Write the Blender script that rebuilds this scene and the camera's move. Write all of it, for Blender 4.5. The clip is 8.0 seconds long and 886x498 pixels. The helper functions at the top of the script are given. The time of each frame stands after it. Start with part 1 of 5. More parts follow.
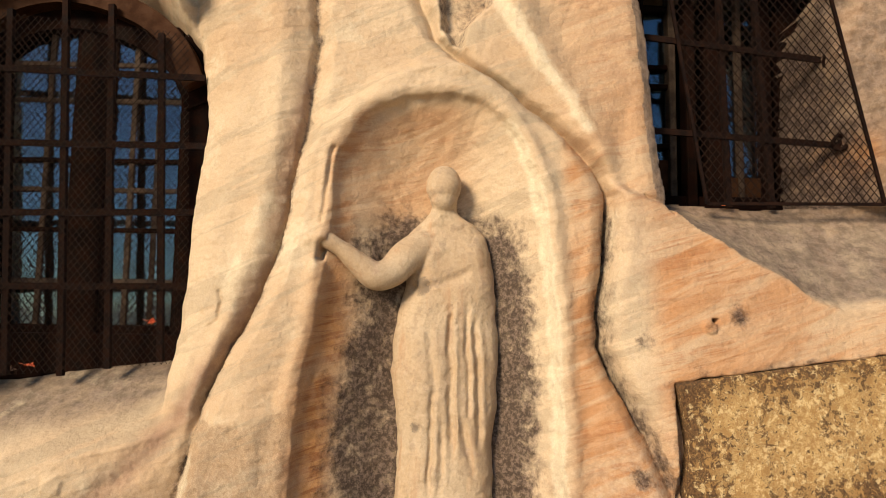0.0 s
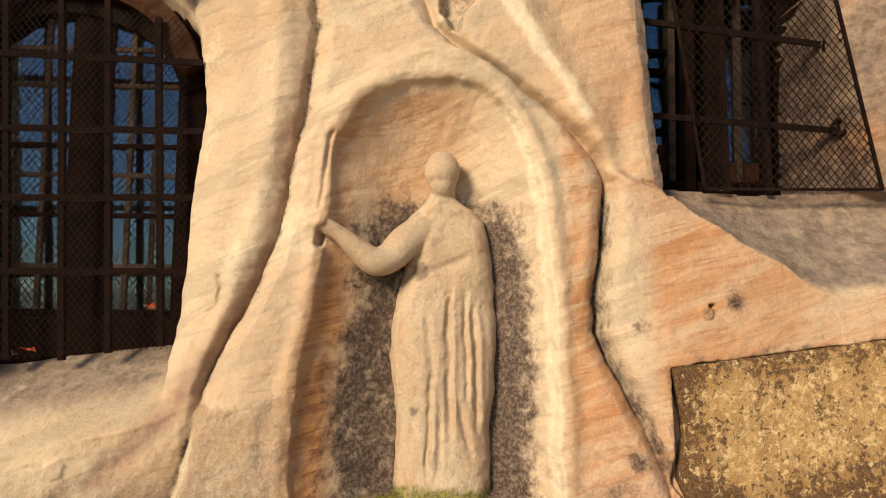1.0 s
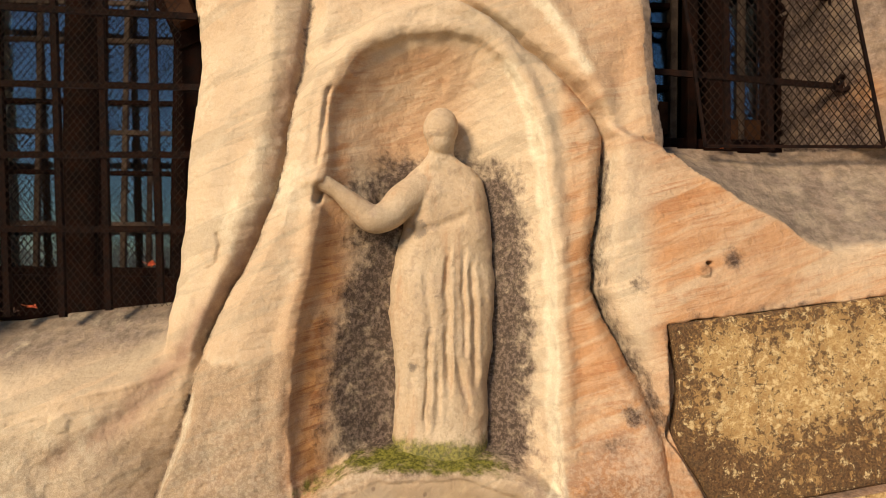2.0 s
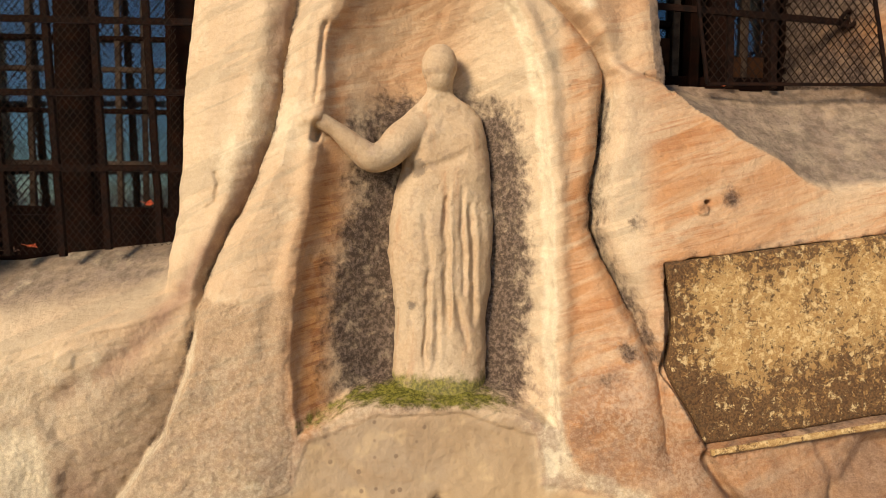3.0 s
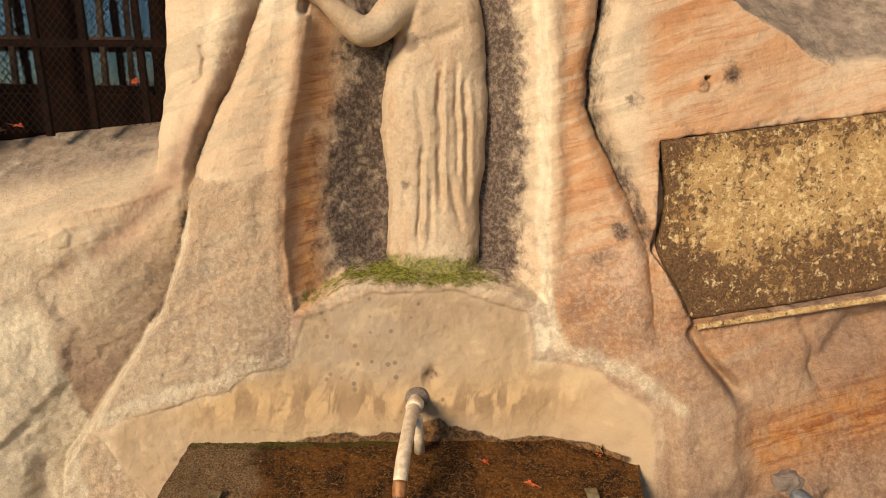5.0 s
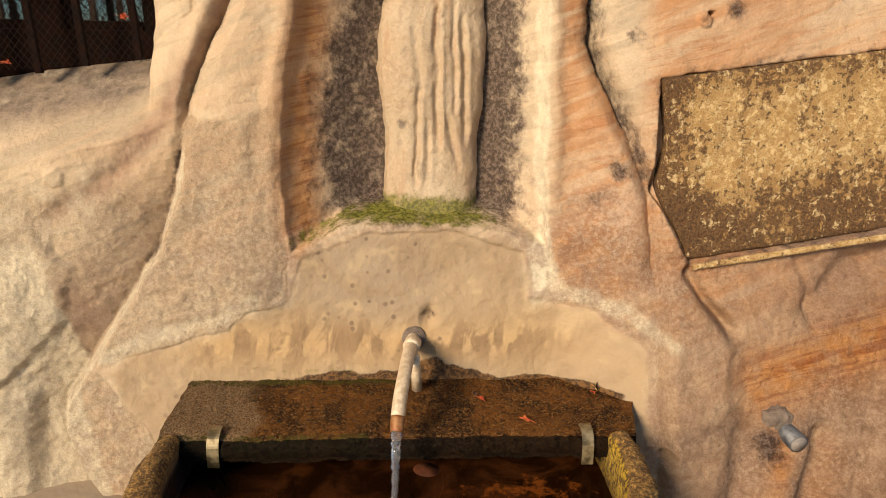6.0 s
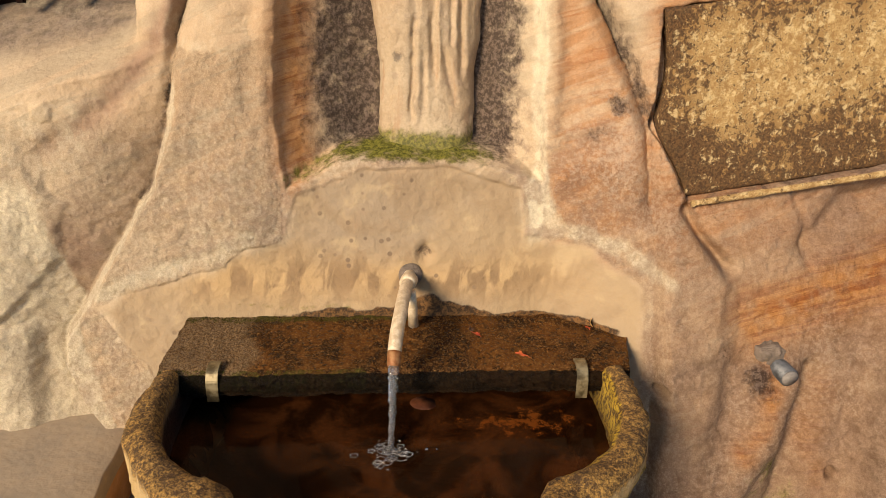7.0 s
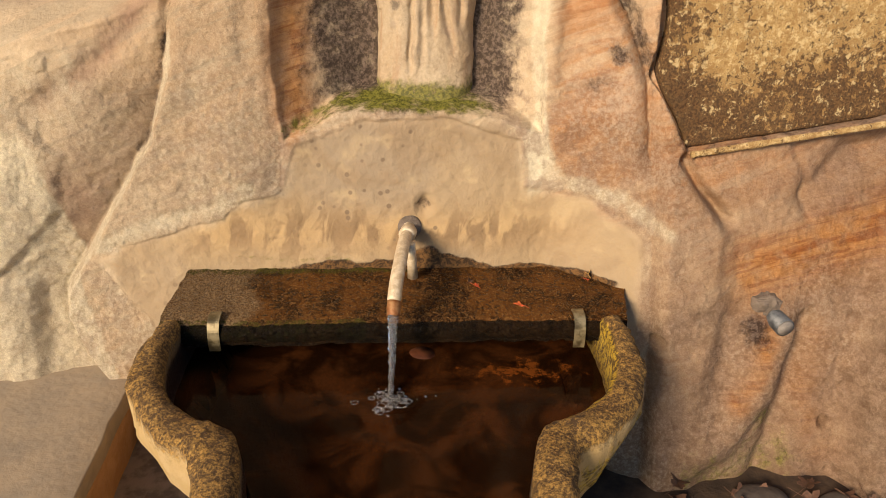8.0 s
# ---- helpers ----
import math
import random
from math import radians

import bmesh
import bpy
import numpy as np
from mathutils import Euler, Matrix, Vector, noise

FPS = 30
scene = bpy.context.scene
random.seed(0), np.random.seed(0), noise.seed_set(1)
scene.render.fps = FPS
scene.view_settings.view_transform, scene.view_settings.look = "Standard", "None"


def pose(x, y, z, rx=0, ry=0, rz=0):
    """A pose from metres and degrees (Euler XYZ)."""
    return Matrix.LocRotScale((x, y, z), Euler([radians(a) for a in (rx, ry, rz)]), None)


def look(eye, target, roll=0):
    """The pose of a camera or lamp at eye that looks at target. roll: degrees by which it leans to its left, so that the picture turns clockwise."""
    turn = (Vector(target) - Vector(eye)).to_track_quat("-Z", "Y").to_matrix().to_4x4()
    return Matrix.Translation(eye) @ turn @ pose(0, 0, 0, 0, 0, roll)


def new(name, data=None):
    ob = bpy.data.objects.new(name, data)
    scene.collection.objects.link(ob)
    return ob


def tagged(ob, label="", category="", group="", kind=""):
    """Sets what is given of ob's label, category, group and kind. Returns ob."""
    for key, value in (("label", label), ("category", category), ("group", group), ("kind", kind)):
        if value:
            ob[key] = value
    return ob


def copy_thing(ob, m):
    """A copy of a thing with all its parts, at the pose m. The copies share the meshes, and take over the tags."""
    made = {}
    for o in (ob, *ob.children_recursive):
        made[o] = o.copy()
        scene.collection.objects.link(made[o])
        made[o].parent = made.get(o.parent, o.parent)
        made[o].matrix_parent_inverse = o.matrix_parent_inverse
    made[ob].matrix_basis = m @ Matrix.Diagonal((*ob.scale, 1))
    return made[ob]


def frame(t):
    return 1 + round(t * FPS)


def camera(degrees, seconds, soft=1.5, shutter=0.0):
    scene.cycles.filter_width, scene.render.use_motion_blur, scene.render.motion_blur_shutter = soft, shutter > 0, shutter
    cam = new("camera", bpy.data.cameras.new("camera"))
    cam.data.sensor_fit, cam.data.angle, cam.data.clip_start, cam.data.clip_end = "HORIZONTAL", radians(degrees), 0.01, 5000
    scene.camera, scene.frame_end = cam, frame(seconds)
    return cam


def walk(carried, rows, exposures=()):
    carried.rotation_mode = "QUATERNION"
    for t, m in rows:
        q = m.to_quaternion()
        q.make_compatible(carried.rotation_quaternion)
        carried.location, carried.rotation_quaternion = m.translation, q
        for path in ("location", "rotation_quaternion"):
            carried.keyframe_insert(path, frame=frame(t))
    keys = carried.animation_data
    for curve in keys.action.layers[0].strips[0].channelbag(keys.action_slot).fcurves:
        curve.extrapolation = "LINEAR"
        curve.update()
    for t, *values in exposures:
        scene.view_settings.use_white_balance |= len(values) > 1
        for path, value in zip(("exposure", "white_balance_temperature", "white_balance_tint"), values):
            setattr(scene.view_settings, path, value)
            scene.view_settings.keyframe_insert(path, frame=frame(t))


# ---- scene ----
cam = camera(66.0, 8.0, soft=0.95)
PATH = [
    (0, (0.085, -0.136, 1.377), (0.136, 1.854, 1.566), 0.8),
    (0.5, (0.087, -0.141, 1.386), (0.138, 1.851, 1.555), 0.8),
    (1, (0.087, -0.143, 1.385), (0.141, 1.851, 1.522), 0.8),
    (1.5, (0.093, -0.141, 1.382), (0.144, 1.856, 1.471), 0.8),
    (3, (0.085, -0.148, 1.37), (0.153, 1.846, 1.222), 0.8),
    (3.5, (0.096, -0.148, 1.358), (0.161, 1.839, 1.135), 0.8),
    (4, (0.096, -0.146, 1.343), (0.165, 1.831, 1.047), 0.8),
    (4.5, (0.095, -0.149, 1.334), (0.168, 1.815, 0.963), 0.8),
    (6, (0.095, -0.15, 1.303), (0.183, 1.759, 0.714), 1.0),
    (6.5, (0.099, -0.143, 1.297), (0.189, 1.739, 0.627), 1.0),
    (7, (0.098, -0.143, 1.29), (0.194, 1.708, 0.538), 1.1),
    (7.5, (0.097, -0.15, 1.278), (0.197, 1.669, 0.454), 1.2),
    (8, (0.099, -0.157, 1.265), (0.196, 1.651, 0.415), 1.1),
]
walk(cam, [(t, look(eye, target, roll)) for t, eye, target, roll in PATH])

# ---- light ----
SUN_AZ, SUN_EL = -38.0, 26.0          # degrees left of the wall's outward normal, and above the horizon
scene.view_settings.exposure = 0.10
world = bpy.data.worlds.new("sky")
scene.world = world
world.use_nodes = True
wn = world.node_tree.nodes
sky = wn.new("ShaderNodeTexSky")
sky.sky_type = "NISHITA"
sky.sun_disc = False
sky.sun_elevation = radians(SUN_EL)
sky.sun_rotation = radians(180 - SUN_AZ)
sky.dust_density, sky.ozone_density = 0.1, 3.0
wn["Background"].inputs["Strength"].default_value = 0.10
world.node_tree.links.new(sky.outputs[0], wn["Background"].inputs[0])
sun_from = Vector((math.sin(radians(SUN_AZ)) * math.cos(radians(SUN_EL)), -math.cos(radians(SUN_AZ)) * math.cos(radians(SUN_EL)), math.sin(radians(SUN_EL))))
lamp = bpy.data.lights.new("sun", "SUN")
lamp.energy, lamp.angle, lamp.color = 5.0, radians(17), (1.0, 0.79, 0.56)
sun = new("sun", lamp)
sun.matrix_world = look(sun_from * 20, (0, 0, 0))


# ---- small tools ----
def part(name, bm, material, parent=None, label="", smooth=False):
    """Links a bmesh as one mesh object."""
    me = bpy.data.meshes.new(name)
    bm.normal_update()
    bm.to_mesh(me)
    bm.free()
    me.materials.append(material)
    if smooth:
        me.polygons.foreach_set("use_smooth", [True] * len(me.polygons))
    ob = new(name, me)
    ob.parent = parent
    if label:
        ob["label"] = label
    return ob


def thing(name, label, category, group="", kind=""):
    return tagged(new(name), label, category, group, kind)


def box(bm, c, s, r=(0, 0, 0), bevel=0.0):
    m = pose(*c, *r) @ Matrix.Diagonal((*s, 1))
    made = bmesh.ops.create_cube(bm, size=1, matrix=m)
    if bevel:
        edges = list({e for v in made["verts"] for e in v.link_edges})
        bmesh.ops.bevel(bm, geom=edges, offset=bevel, segments=2, affect="EDGES", profile=0.5)
    return bm


def boxed(c, s, r=(0, 0, 0), bevel=0.0):
    return box(bmesh.new(), c, s, r, bevel)


def beam(bm, a, b, w, d, up=(0, 1, 0)):
    """A straight bar from a to b, w wide across and d deep along up."""
    a, b, up = Vector(a), Vector(b), Vector(up)
    t = (b - a).normalized()
    side = t.cross(up).normalized() * w / 2
    dep = side.cross(t).normalized() * d / 2
    vs = [bm.verts.new(p + s * side + q * dep) for p in (a, b) for s, q in ((-1, -1), (1, -1), (1, 1), (-1, 1))]
    for f in ((0, 1, 2, 3), (7, 6, 5, 4), (0, 4, 5, 1), (1, 5, 6, 2), (2, 6, 7, 3), (3, 7, 4, 0)):
        bm.faces.new([vs[i] for i in f])
    return bm


def tube(bm, path, radii, n=20, squash=1.0):
    """A round tube along path, closed at both ends."""
    path = [Vector(p) for p in path]
    rings, ref = [], Vector((0.31, 0.2, 0.93))
    for i, p in enumerate(path):
        t = (path[min(i + 1, len(path) - 1)] - path[max(i - 1, 0)]).normalized()
        u = t.cross(ref).normalized()
        v = t.cross(u)
        r = radii[i] if isinstance(radii, (list, tuple)) else radii
        rings.append([bm.verts.new(p + r * (math.cos(a) * u + squash * math.sin(a) * v)) for a in (2 * math.pi * k / n for k in range(n))])
    for a, b in zip(rings, rings[1:]):
        for k in range(n):
            bm.faces.new((a[k], a[(k + 1) % n], b[(k + 1) % n], b[k]))
    bm.faces.new(rings[0][::-1])
    bm.faces.new(rings[-1])
    return bm


def spline(points, steps=10):
    """A smooth curve through the points."""
    p = [Vector(q) for q in points]
    p = [2 * p[0] - p[1]] + p + [2 * p[-1] - p[-2]]
    out = []
    for i in range(1, len(p) - 2):
        a, b, c, d = p[i - 1:i + 3]
        for k in range(steps):
            t = k / steps
            out.append(0.5 * (2 * b + (c - a) * t + (2 * a - 5 * b + 4 * c - d) * t * t + (3 * b - a - 3 * c + d) * t ** 3))
    return out + [p[-2]]


def sstep(a, b, x):
    t = np.clip((x - a) / (b - a), 0, 1)
    return t * t * (3 - 2 * t)


def vnoise(x, z, size, seed):
    """Smooth random field from -1 to 1 with features of about that size."""
    g = np.random.RandomState(seed).uniform(-1, 1, (256, 256))
    u, v = x / size + 500.3, z / size + 500.7
    i, j = np.floor(u).astype(int), np.floor(v).astype(int)
    a, b = u - i, v - j
    a, b = a * a * a * (a * (a * 6 - 15) + 10), b * b * b * (b * (b * 6 - 15) + 10)
    i0, i1, j0, j1 = i % 256, (i + 1) % 256, j % 256, (j + 1) % 256
    return (g[i0, j0] * (1 - a) + g[i1, j0] * a) * (1 - b) + (g[i0, j1] * (1 - a) + g[i1, j1] * a) * b


def fbm(x, z, size, seed, octaves=4):
    return sum(vnoise(x, z, size / 2 ** k, seed + k) / 2 ** k for k in range(octaves))


def to_line(x, z, pts):
    """Distance to a broken line."""
    best = np.full(x.shape, 9.0)
    for (ax, az), (bx, bz) in zip(pts, pts[1:]):
        dx, dz = bx - ax, bz - az
        t = np.clip(((x - ax) * dx + (z - az) * dz) / (dx * dx + dz * dz), 0, 1)
        best = np.minimum(best, np.hypot(x - ax - t * dx, z - az - t * dz))
    return best


def in_shape(x, z, pts):
    """Signed distance to a closed outline, positive inside."""
    inside = np.zeros(x.shape, bool)
    for (ax, az), (bx, bz) in zip(pts, pts[1:] + pts[:1]):
        if az != bz:
            inside ^= ((az > z) != (bz > z)) & (x < (bx - ax) * (z - az) / (bz - az) + ax)
    return to_line(x, z, pts + pts[:1]) * np.where(inside, 1, -1)


def along(z, pts):
    """x at the height z on a line that climbs."""
    pts = sorted((b, a) for a, b in pts)
    return np.interp(z, [p[0] for p in pts], [p[1] for p in pts])


# ---- materials ----
class Mat:
    """A node material with short ways to add nodes."""

    def __init__(self, name, rough=0.85, metal=0.0):
        self.m = bpy.data.materials.new(name)
        self.m.use_nodes = True
        self.t = self.m.node_tree
        self.b = self.t.nodes["Principled BSDF"]
        self.b.inputs["Roughness"].default_value = rough
        self.b.inputs["Metallic"].default_value = metal
        self.co = self.t.nodes.new("ShaderNodeTexCoord").outputs["Object"]

    def link(self, a, b):
        self.t.links.new(a, b)

    def put(self, sock, v):
        if isinstance(v, bpy.types.NodeSocket):
            self.link(v, sock)
        elif isinstance(v, tuple) and len(v) == 3 and sock.type == "RGBA":
            sock.default_value = (*v, 1)
        else:
            sock.default_value = v

    def noise(self, scale, detail=5, rough=0.55, stretch=None, turn=(0, 0, 0), warp=0.0):
        n = self.t.nodes.new("ShaderNodeTexNoise")
        n.inputs["Scale"].default_value, n.inputs["Detail"].default_value, n.inputs["Roughness"].default_value = scale, detail, rough
        n.inputs["Distortion"].default_value = warp
        co = self.co
        if stretch:
            p = self.t.nodes.new("ShaderNodeMapping")
            p.vector_type = "TEXTURE"
            p.inputs["Rotation"].default_value = [radians(a) for a in turn]
            p.inputs["Scale"].default_value = [1 / a for a in stretch]
            self.link(co, p.inputs[0])
            co = p.outputs[0]
        self.link(co, n.inputs["Vector"])
        return n.outputs["Fac"]

    def cells(self, scale, feature="F1"):
        n = self.t.nodes.new("ShaderNodeTexVoronoi")
        n.feature = feature
        n.inputs["Scale"].default_value = scale
        self.link(self.co, n.inputs["Vector"])
        return n.outputs["Distance"]

    def math(self, op, a, b=0.0):
        n = self.t.nodes.new("ShaderNodeMath")
        n.operation = op
        self.put(n.inputs[0], a)
        self.put(n.inputs[1], b)
        return n.outputs[0]

    def span(self, v, lo, hi, a=0.0, b=1.0):
        n = self.t.nodes.new("ShaderNodeMapRange")
        n.interpolation_type = "SMOOTHSTEP"
        for i, k in enumerate((v, lo, hi, a, b)):
            self.put(n.inputs[i], k)
        return n.outputs[0]

    def mix(self, fac, a, b, how="MIX"):
        n = self.t.nodes.new("ShaderNodeMix")
        n.data_type, n.blend_type = "RGBA", how
        self.put(n.inputs[0], fac)
        self.put(n.inputs[6], a)
        self.put(n.inputs[7], b)
        return n.outputs[2]

    def attr(self, name):
        n = self.t.nodes.new("ShaderNodeAttribute")
        n.attribute_name = name
        return n.outputs["Fac"]

    def random(self):
        return self.t.nodes.new("ShaderNodeObjectInfo").outputs["Random"]

    def bump(self, height, strength=0.5, dist=0.005, after=None):
        n = self.t.nodes.new("ShaderNodeBump")
        n.inputs["Strength"].default_value, n.inputs["Distance"].default_value = strength, dist
        self.link(height, n.inputs["Height"])
        if after:
            self.link(after, n.inputs["Normal"])
        self.link(n.outputs[0], self.b.inputs["Normal"])
        return n.outputs[0]

    def done(self, color=None, rough=None):
        if color is not None:
            self.put(self.b.inputs["Base Color"], color)
        if rough is not None:
            self.put(self.b.inputs["Roughness"], rough)
        return self.m


def sandstone():
    k = Mat("sandstone", 0.9)
    big, mid, fine, grain = k.noise(2.2, 6), k.noise(14, 7, 0.65), k.noise(95, 6, 0.75), k.noise(330, 3, 0.7)
    blotch = k.noise(34, 6, 0.7, warp=0.3)
    band = k.noise(1.0, 6, 0.6, (2.2, 2.2, 22), (0, -24, 0), 0.7)
    thin = k.noise(1.0, 6, 0.7, (3.5, 3.5, 55), (0, -13, 0), 0.8)
    spots = k.cells(30)
    pits = k.math("MULTIPLY", k.span(k.cells(70), 0.34, 0.10), k.span(mid, 0.45, 0.6))
    c = k.mix(k.span(big, 0.35, 0.68), (0.66, 0.53, 0.36), (0.56, 0.41, 0.26))
    c = k.mix(k.span(band, 0.49, 0.57, 0, 0.5), c, (0.43, 0.36, 0.25))
    org = k.math("MULTIPLY", k.attr("orange"), k.span(band, 0.34, 0.62, 0.25, 1.0))
    c = k.mix(org, c, (0.54, 0.245, 0.085))
    c = k.mix(k.math("MULTIPLY", k.attr("orange"), k.math("MULTIPLY", k.span(thin, 0.50, 0.62, 0, 0.75), k.span(mid, 0.42, 0.58, 0.15, 1.0))), c, (0.40, 0.15, 0.045))
    c = k.mix(k.math("MULTIPLY", k.attr("pink"), k.span(mid, 0.3, 0.6, 0.45, 1)), c, (0.33, 0.20, 0.135))
    c = k.mix(k.math("MULTIPLY", k.attr("grey"), k.span(mid, 0.3, 0.65, 0.6, 1)), c, k.mix(k.span(blotch, 0.4, 0.6), (0.15, 0.118, 0.092), (0.26, 0.205, 0.16)))
    # pale stone, and sunlit edges painted in as paleness
    c = k.mix(k.span(k.math("ADD", k.attr("pale"), k.math("MULTIPLY", k.math("SUBTRACT", mid, 0.5), 1.2)), 0.35, 0.75, 0, 0.8), c, (0.80, 0.72, 0.52))
    c = k.mix(k.math("MULTIPLY", k.attr("brown"), k.span(mid, 0.35, 0.6, 0.55, 1.0)), c, k.mix(k.span(blotch, 0.42, 0.58), (0.25, 0.16, 0.10), (0.37, 0.245, 0.155)))
    # speckled weathering, stronger low on the rock
    worn = k.math("MULTIPLY", k.attr("worn"), k.span(k.math("ADD", k.math("MULTIPLY", blotch, 0.5), k.math("MULTIPLY", mid, 0.5)), 0.44, 0.56))
    c = k.mix(k.math("MULTIPLY", worn, 0.8), c, (0.35, 0.245, 0.175))
    c = k.mix(k.math("MULTIPLY", k.attr("worn"), k.span(k.math("ADD", k.math("MULTIPLY", fine, 0.55), k.math("MULTIPLY", big, 0.45)), 0.50, 0.62, 0, 0.55)), c, (0.66, 0.55, 0.41))
    pl = k.attr("plaster")
    plc = k.mix(k.span(big, 0.35, 0.65), (0.44, 0.32, 0.185), (0.37, 0.285, 0.19))
    plc = k.mix(k.span(k.noise(7, 4, 0.5, warp=0.5), 0.50, 0.64, 0, 0.6), plc, (0.33, 0.235, 0.14))
    plc = k.mix(k.span(k.noise(11, 3, 0.5, warp=0.4), 0.54, 0.66, 0, 0.6), plc, (0.54, 0.41, 0.24))
    dab = k.math("MULTIPLY", k.attr("dab"), k.span(k.noise(1.0, 3, 0.5, (22, 22, 9), (0, 12, 0), 0.6), 0.47, 0.58))
    plc = k.mix(k.math("MULTIPLY", k.attr("dab"), 0.6), plc, (0.56, 0.37, 0.17))
    plc = k.mix(k.math("MULTIPLY", dab, 0.85), plc, (0.27, 0.18, 0.10))
    plc = k.mix(k.math("MULTIPLY", k.span(spots, 0.24, 0.13), k.span(big, 0.45, 0.6, 0.0, 0.75)), plc, (0.20, 0.14, 0.095))
    calm = k.math("SUBTRACT", 1.0, k.math("MULTIPLY", pl, 0.65))
    raw = k.math("MULTIPLY", calm, k.span(k.attr("rough"), 0, 1, 0.30, 0.62))
    c = k.mix(pl, c, plc)
    rust = k.math("MULTIPLY", k.attr("rust"), k.span(mid, 0.35, 0.6, 0.5, 1))
    c = k.mix(rust, c, k.mix(k.span(thin, 0.46, 0.58), (0.54, 0.25, 0.075), (0.33, 0.11, 0.025)))
    c = k.mix(k.span(mid, 0.56, 0.75, 0, 0.30), c, (0.44, 0.30, 0.18))
    # one dark mask for real grime and for the painted cleft shade
    gr = k.math("ADD", k.attr("grime_shade"), k.math("MULTIPLY", k.math("SUBTRACT", blotch, 0.5), 1.6))
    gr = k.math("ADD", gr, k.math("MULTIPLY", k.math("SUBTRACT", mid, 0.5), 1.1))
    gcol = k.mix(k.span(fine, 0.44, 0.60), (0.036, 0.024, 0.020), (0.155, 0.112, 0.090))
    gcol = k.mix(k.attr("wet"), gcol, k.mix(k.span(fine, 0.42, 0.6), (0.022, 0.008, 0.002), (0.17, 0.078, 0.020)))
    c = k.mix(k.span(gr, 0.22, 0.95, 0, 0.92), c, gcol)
    mo = k.math("ADD", k.attr("moss"), k.math("MULTIPLY", k.math("SUBTRACT", blotch, 0.5), 1.3))
    c = k.mix(k.span(mo, 0.35, 0.85, 0, 0.95), c, k.mix(k.span(fine, 0.4, 0.6), (0.075, 0.078, 0.010), (0.22, 0.21, 0.03)))
    c = k.mix(k.math("MULTIPLY", k.math("MULTIPLY", k.span(fine, 0.56, 0.42), raw), k.span(k.attr("worn"), 0, 1, 0.4, 0.75)), c, k.mix(1.0, c, (0.55, 0.46, 0.40), "MULTIPLY"))
    c = k.mix(k.math("MULTIPLY", k.span(grain, 0.58, 0.44, 0.0, 0.5), raw), c, k.mix(1.0, c, (0.5, 0.42, 0.36), "MULTIPLY"))
    n = k.bump(mid, 0.4, 0.012)
    n = k.bump(k.math("MULTIPLY", pits, k.math("MULTIPLY", calm, k.span(k.attr("rough"), 0, 1, -0.15, -0.5))), 0.5, 0.005, n)
    n = k.bump(k.math("ADD", blotch, k.math("MULTIPLY", thin, k.attr("orange"))), 0.5, 0.010, n)
    n = k.bump(k.math("MULTIPLY", fine, raw), 1.0, 0.010, n)
    k.bump(k.math("MULTIPLY", grain, raw), 0.8, 0.004, n)
    k.b.inputs["Specular IOR Level"].default_value = 0.2
    return k.done(c, k.span(k.attr("wet"), 0.2, 0.8, 0.9, 0.8))


def statue_stone():
    k = Mat("carved_sandstone", 0.88)
    big, mid, fine, grain = k.noise(5, 5), k.noise(22, 6, 0.65), k.noise(110, 5, 0.75), k.noise(350, 3, 0.7)
    c = k.mix(k.span(big, 0.35, 0.65), (0.60, 0.48, 0.325), (0.53, 0.395, 0.25))
    c = k.mix(k.span(k.noise(1.0, 5, 0.6, (26, 26, 3)), 0.55, 0.72, 0, 0.55), c, (0.48, 0.28, 0.15))
    c = k.mix(k.span(mid, 0.54, 0.66, 0, 0.5), c, (0.36, 0.27, 0.19))
    c = k.mix(k.span(k.noise(9, 5, 0.6, warp=0.6), 0.55, 0.68, 0, 0.5), c, (0.50, 0.36, 0.26))
    z = k.t.nodes.new("ShaderNodeSeparateXYZ")
    k.link(k.co, z.inputs[0])
    foot = k.math("ADD", k.span(z.outputs[2], 0.98, 0.87), k.math("MULTIPLY", k.math("SUBTRACT", mid, 0.5), 1.6))
    c = k.mix(k.span(foot, 0.35, 0.85, 0, 0.9), c, k.mix(k.span(fine, 0.4, 0.6), (0.085, 0.095, 0.010), (0.24, 0.22, 0.03)))
    c = k.mix(k.span(fine, 0.60, 0.42, 0, 0.22), c, k.mix(1.0, c, (0.55, 0.47, 0.40), "MULTIPLY"))
    for at, rad in (((0.075, 1.60, 1.447), 0.030), ((0.24, 1.6, 1.50), 0.012), ((0.13, 1.58, 1.55), 0.014), ((0.07, 1.58, 1.10), 0.02)):
        d = k.t.nodes.new("ShaderNodeVectorMath")
        d.operation = "DISTANCE"
        k.link(k.co, d.inputs[0])
        d.inputs[1].default_value = at
        spot = k.math("ADD", k.span(d.outputs["Value"], rad * 1.5, rad * 0.3), k.math("MULTIPLY", k.math("SUBTRACT", fine, 0.5), 1.5))
        c = k.mix(k.span(spot, 0.45, 0.9, 0, 0.7), c, (0.13, 0.105, 0.08))
    c = k.mix(k.span(k.noise(45, 6, 0.7, warp=0.4), 0.55, 0.68, 0, 0.45), c, (0.34, 0.24, 0.15))
    n = k.bump(mid, 0.5, 0.012)
    n = k.bump(k.noise(50, 6, 0.7), 0.5, 0.010, n)
    n = k.bump(fine, 0.8, 0.005, n)
    k.bump(grain, 0.4, 0.002, n)
    return k.done(c)


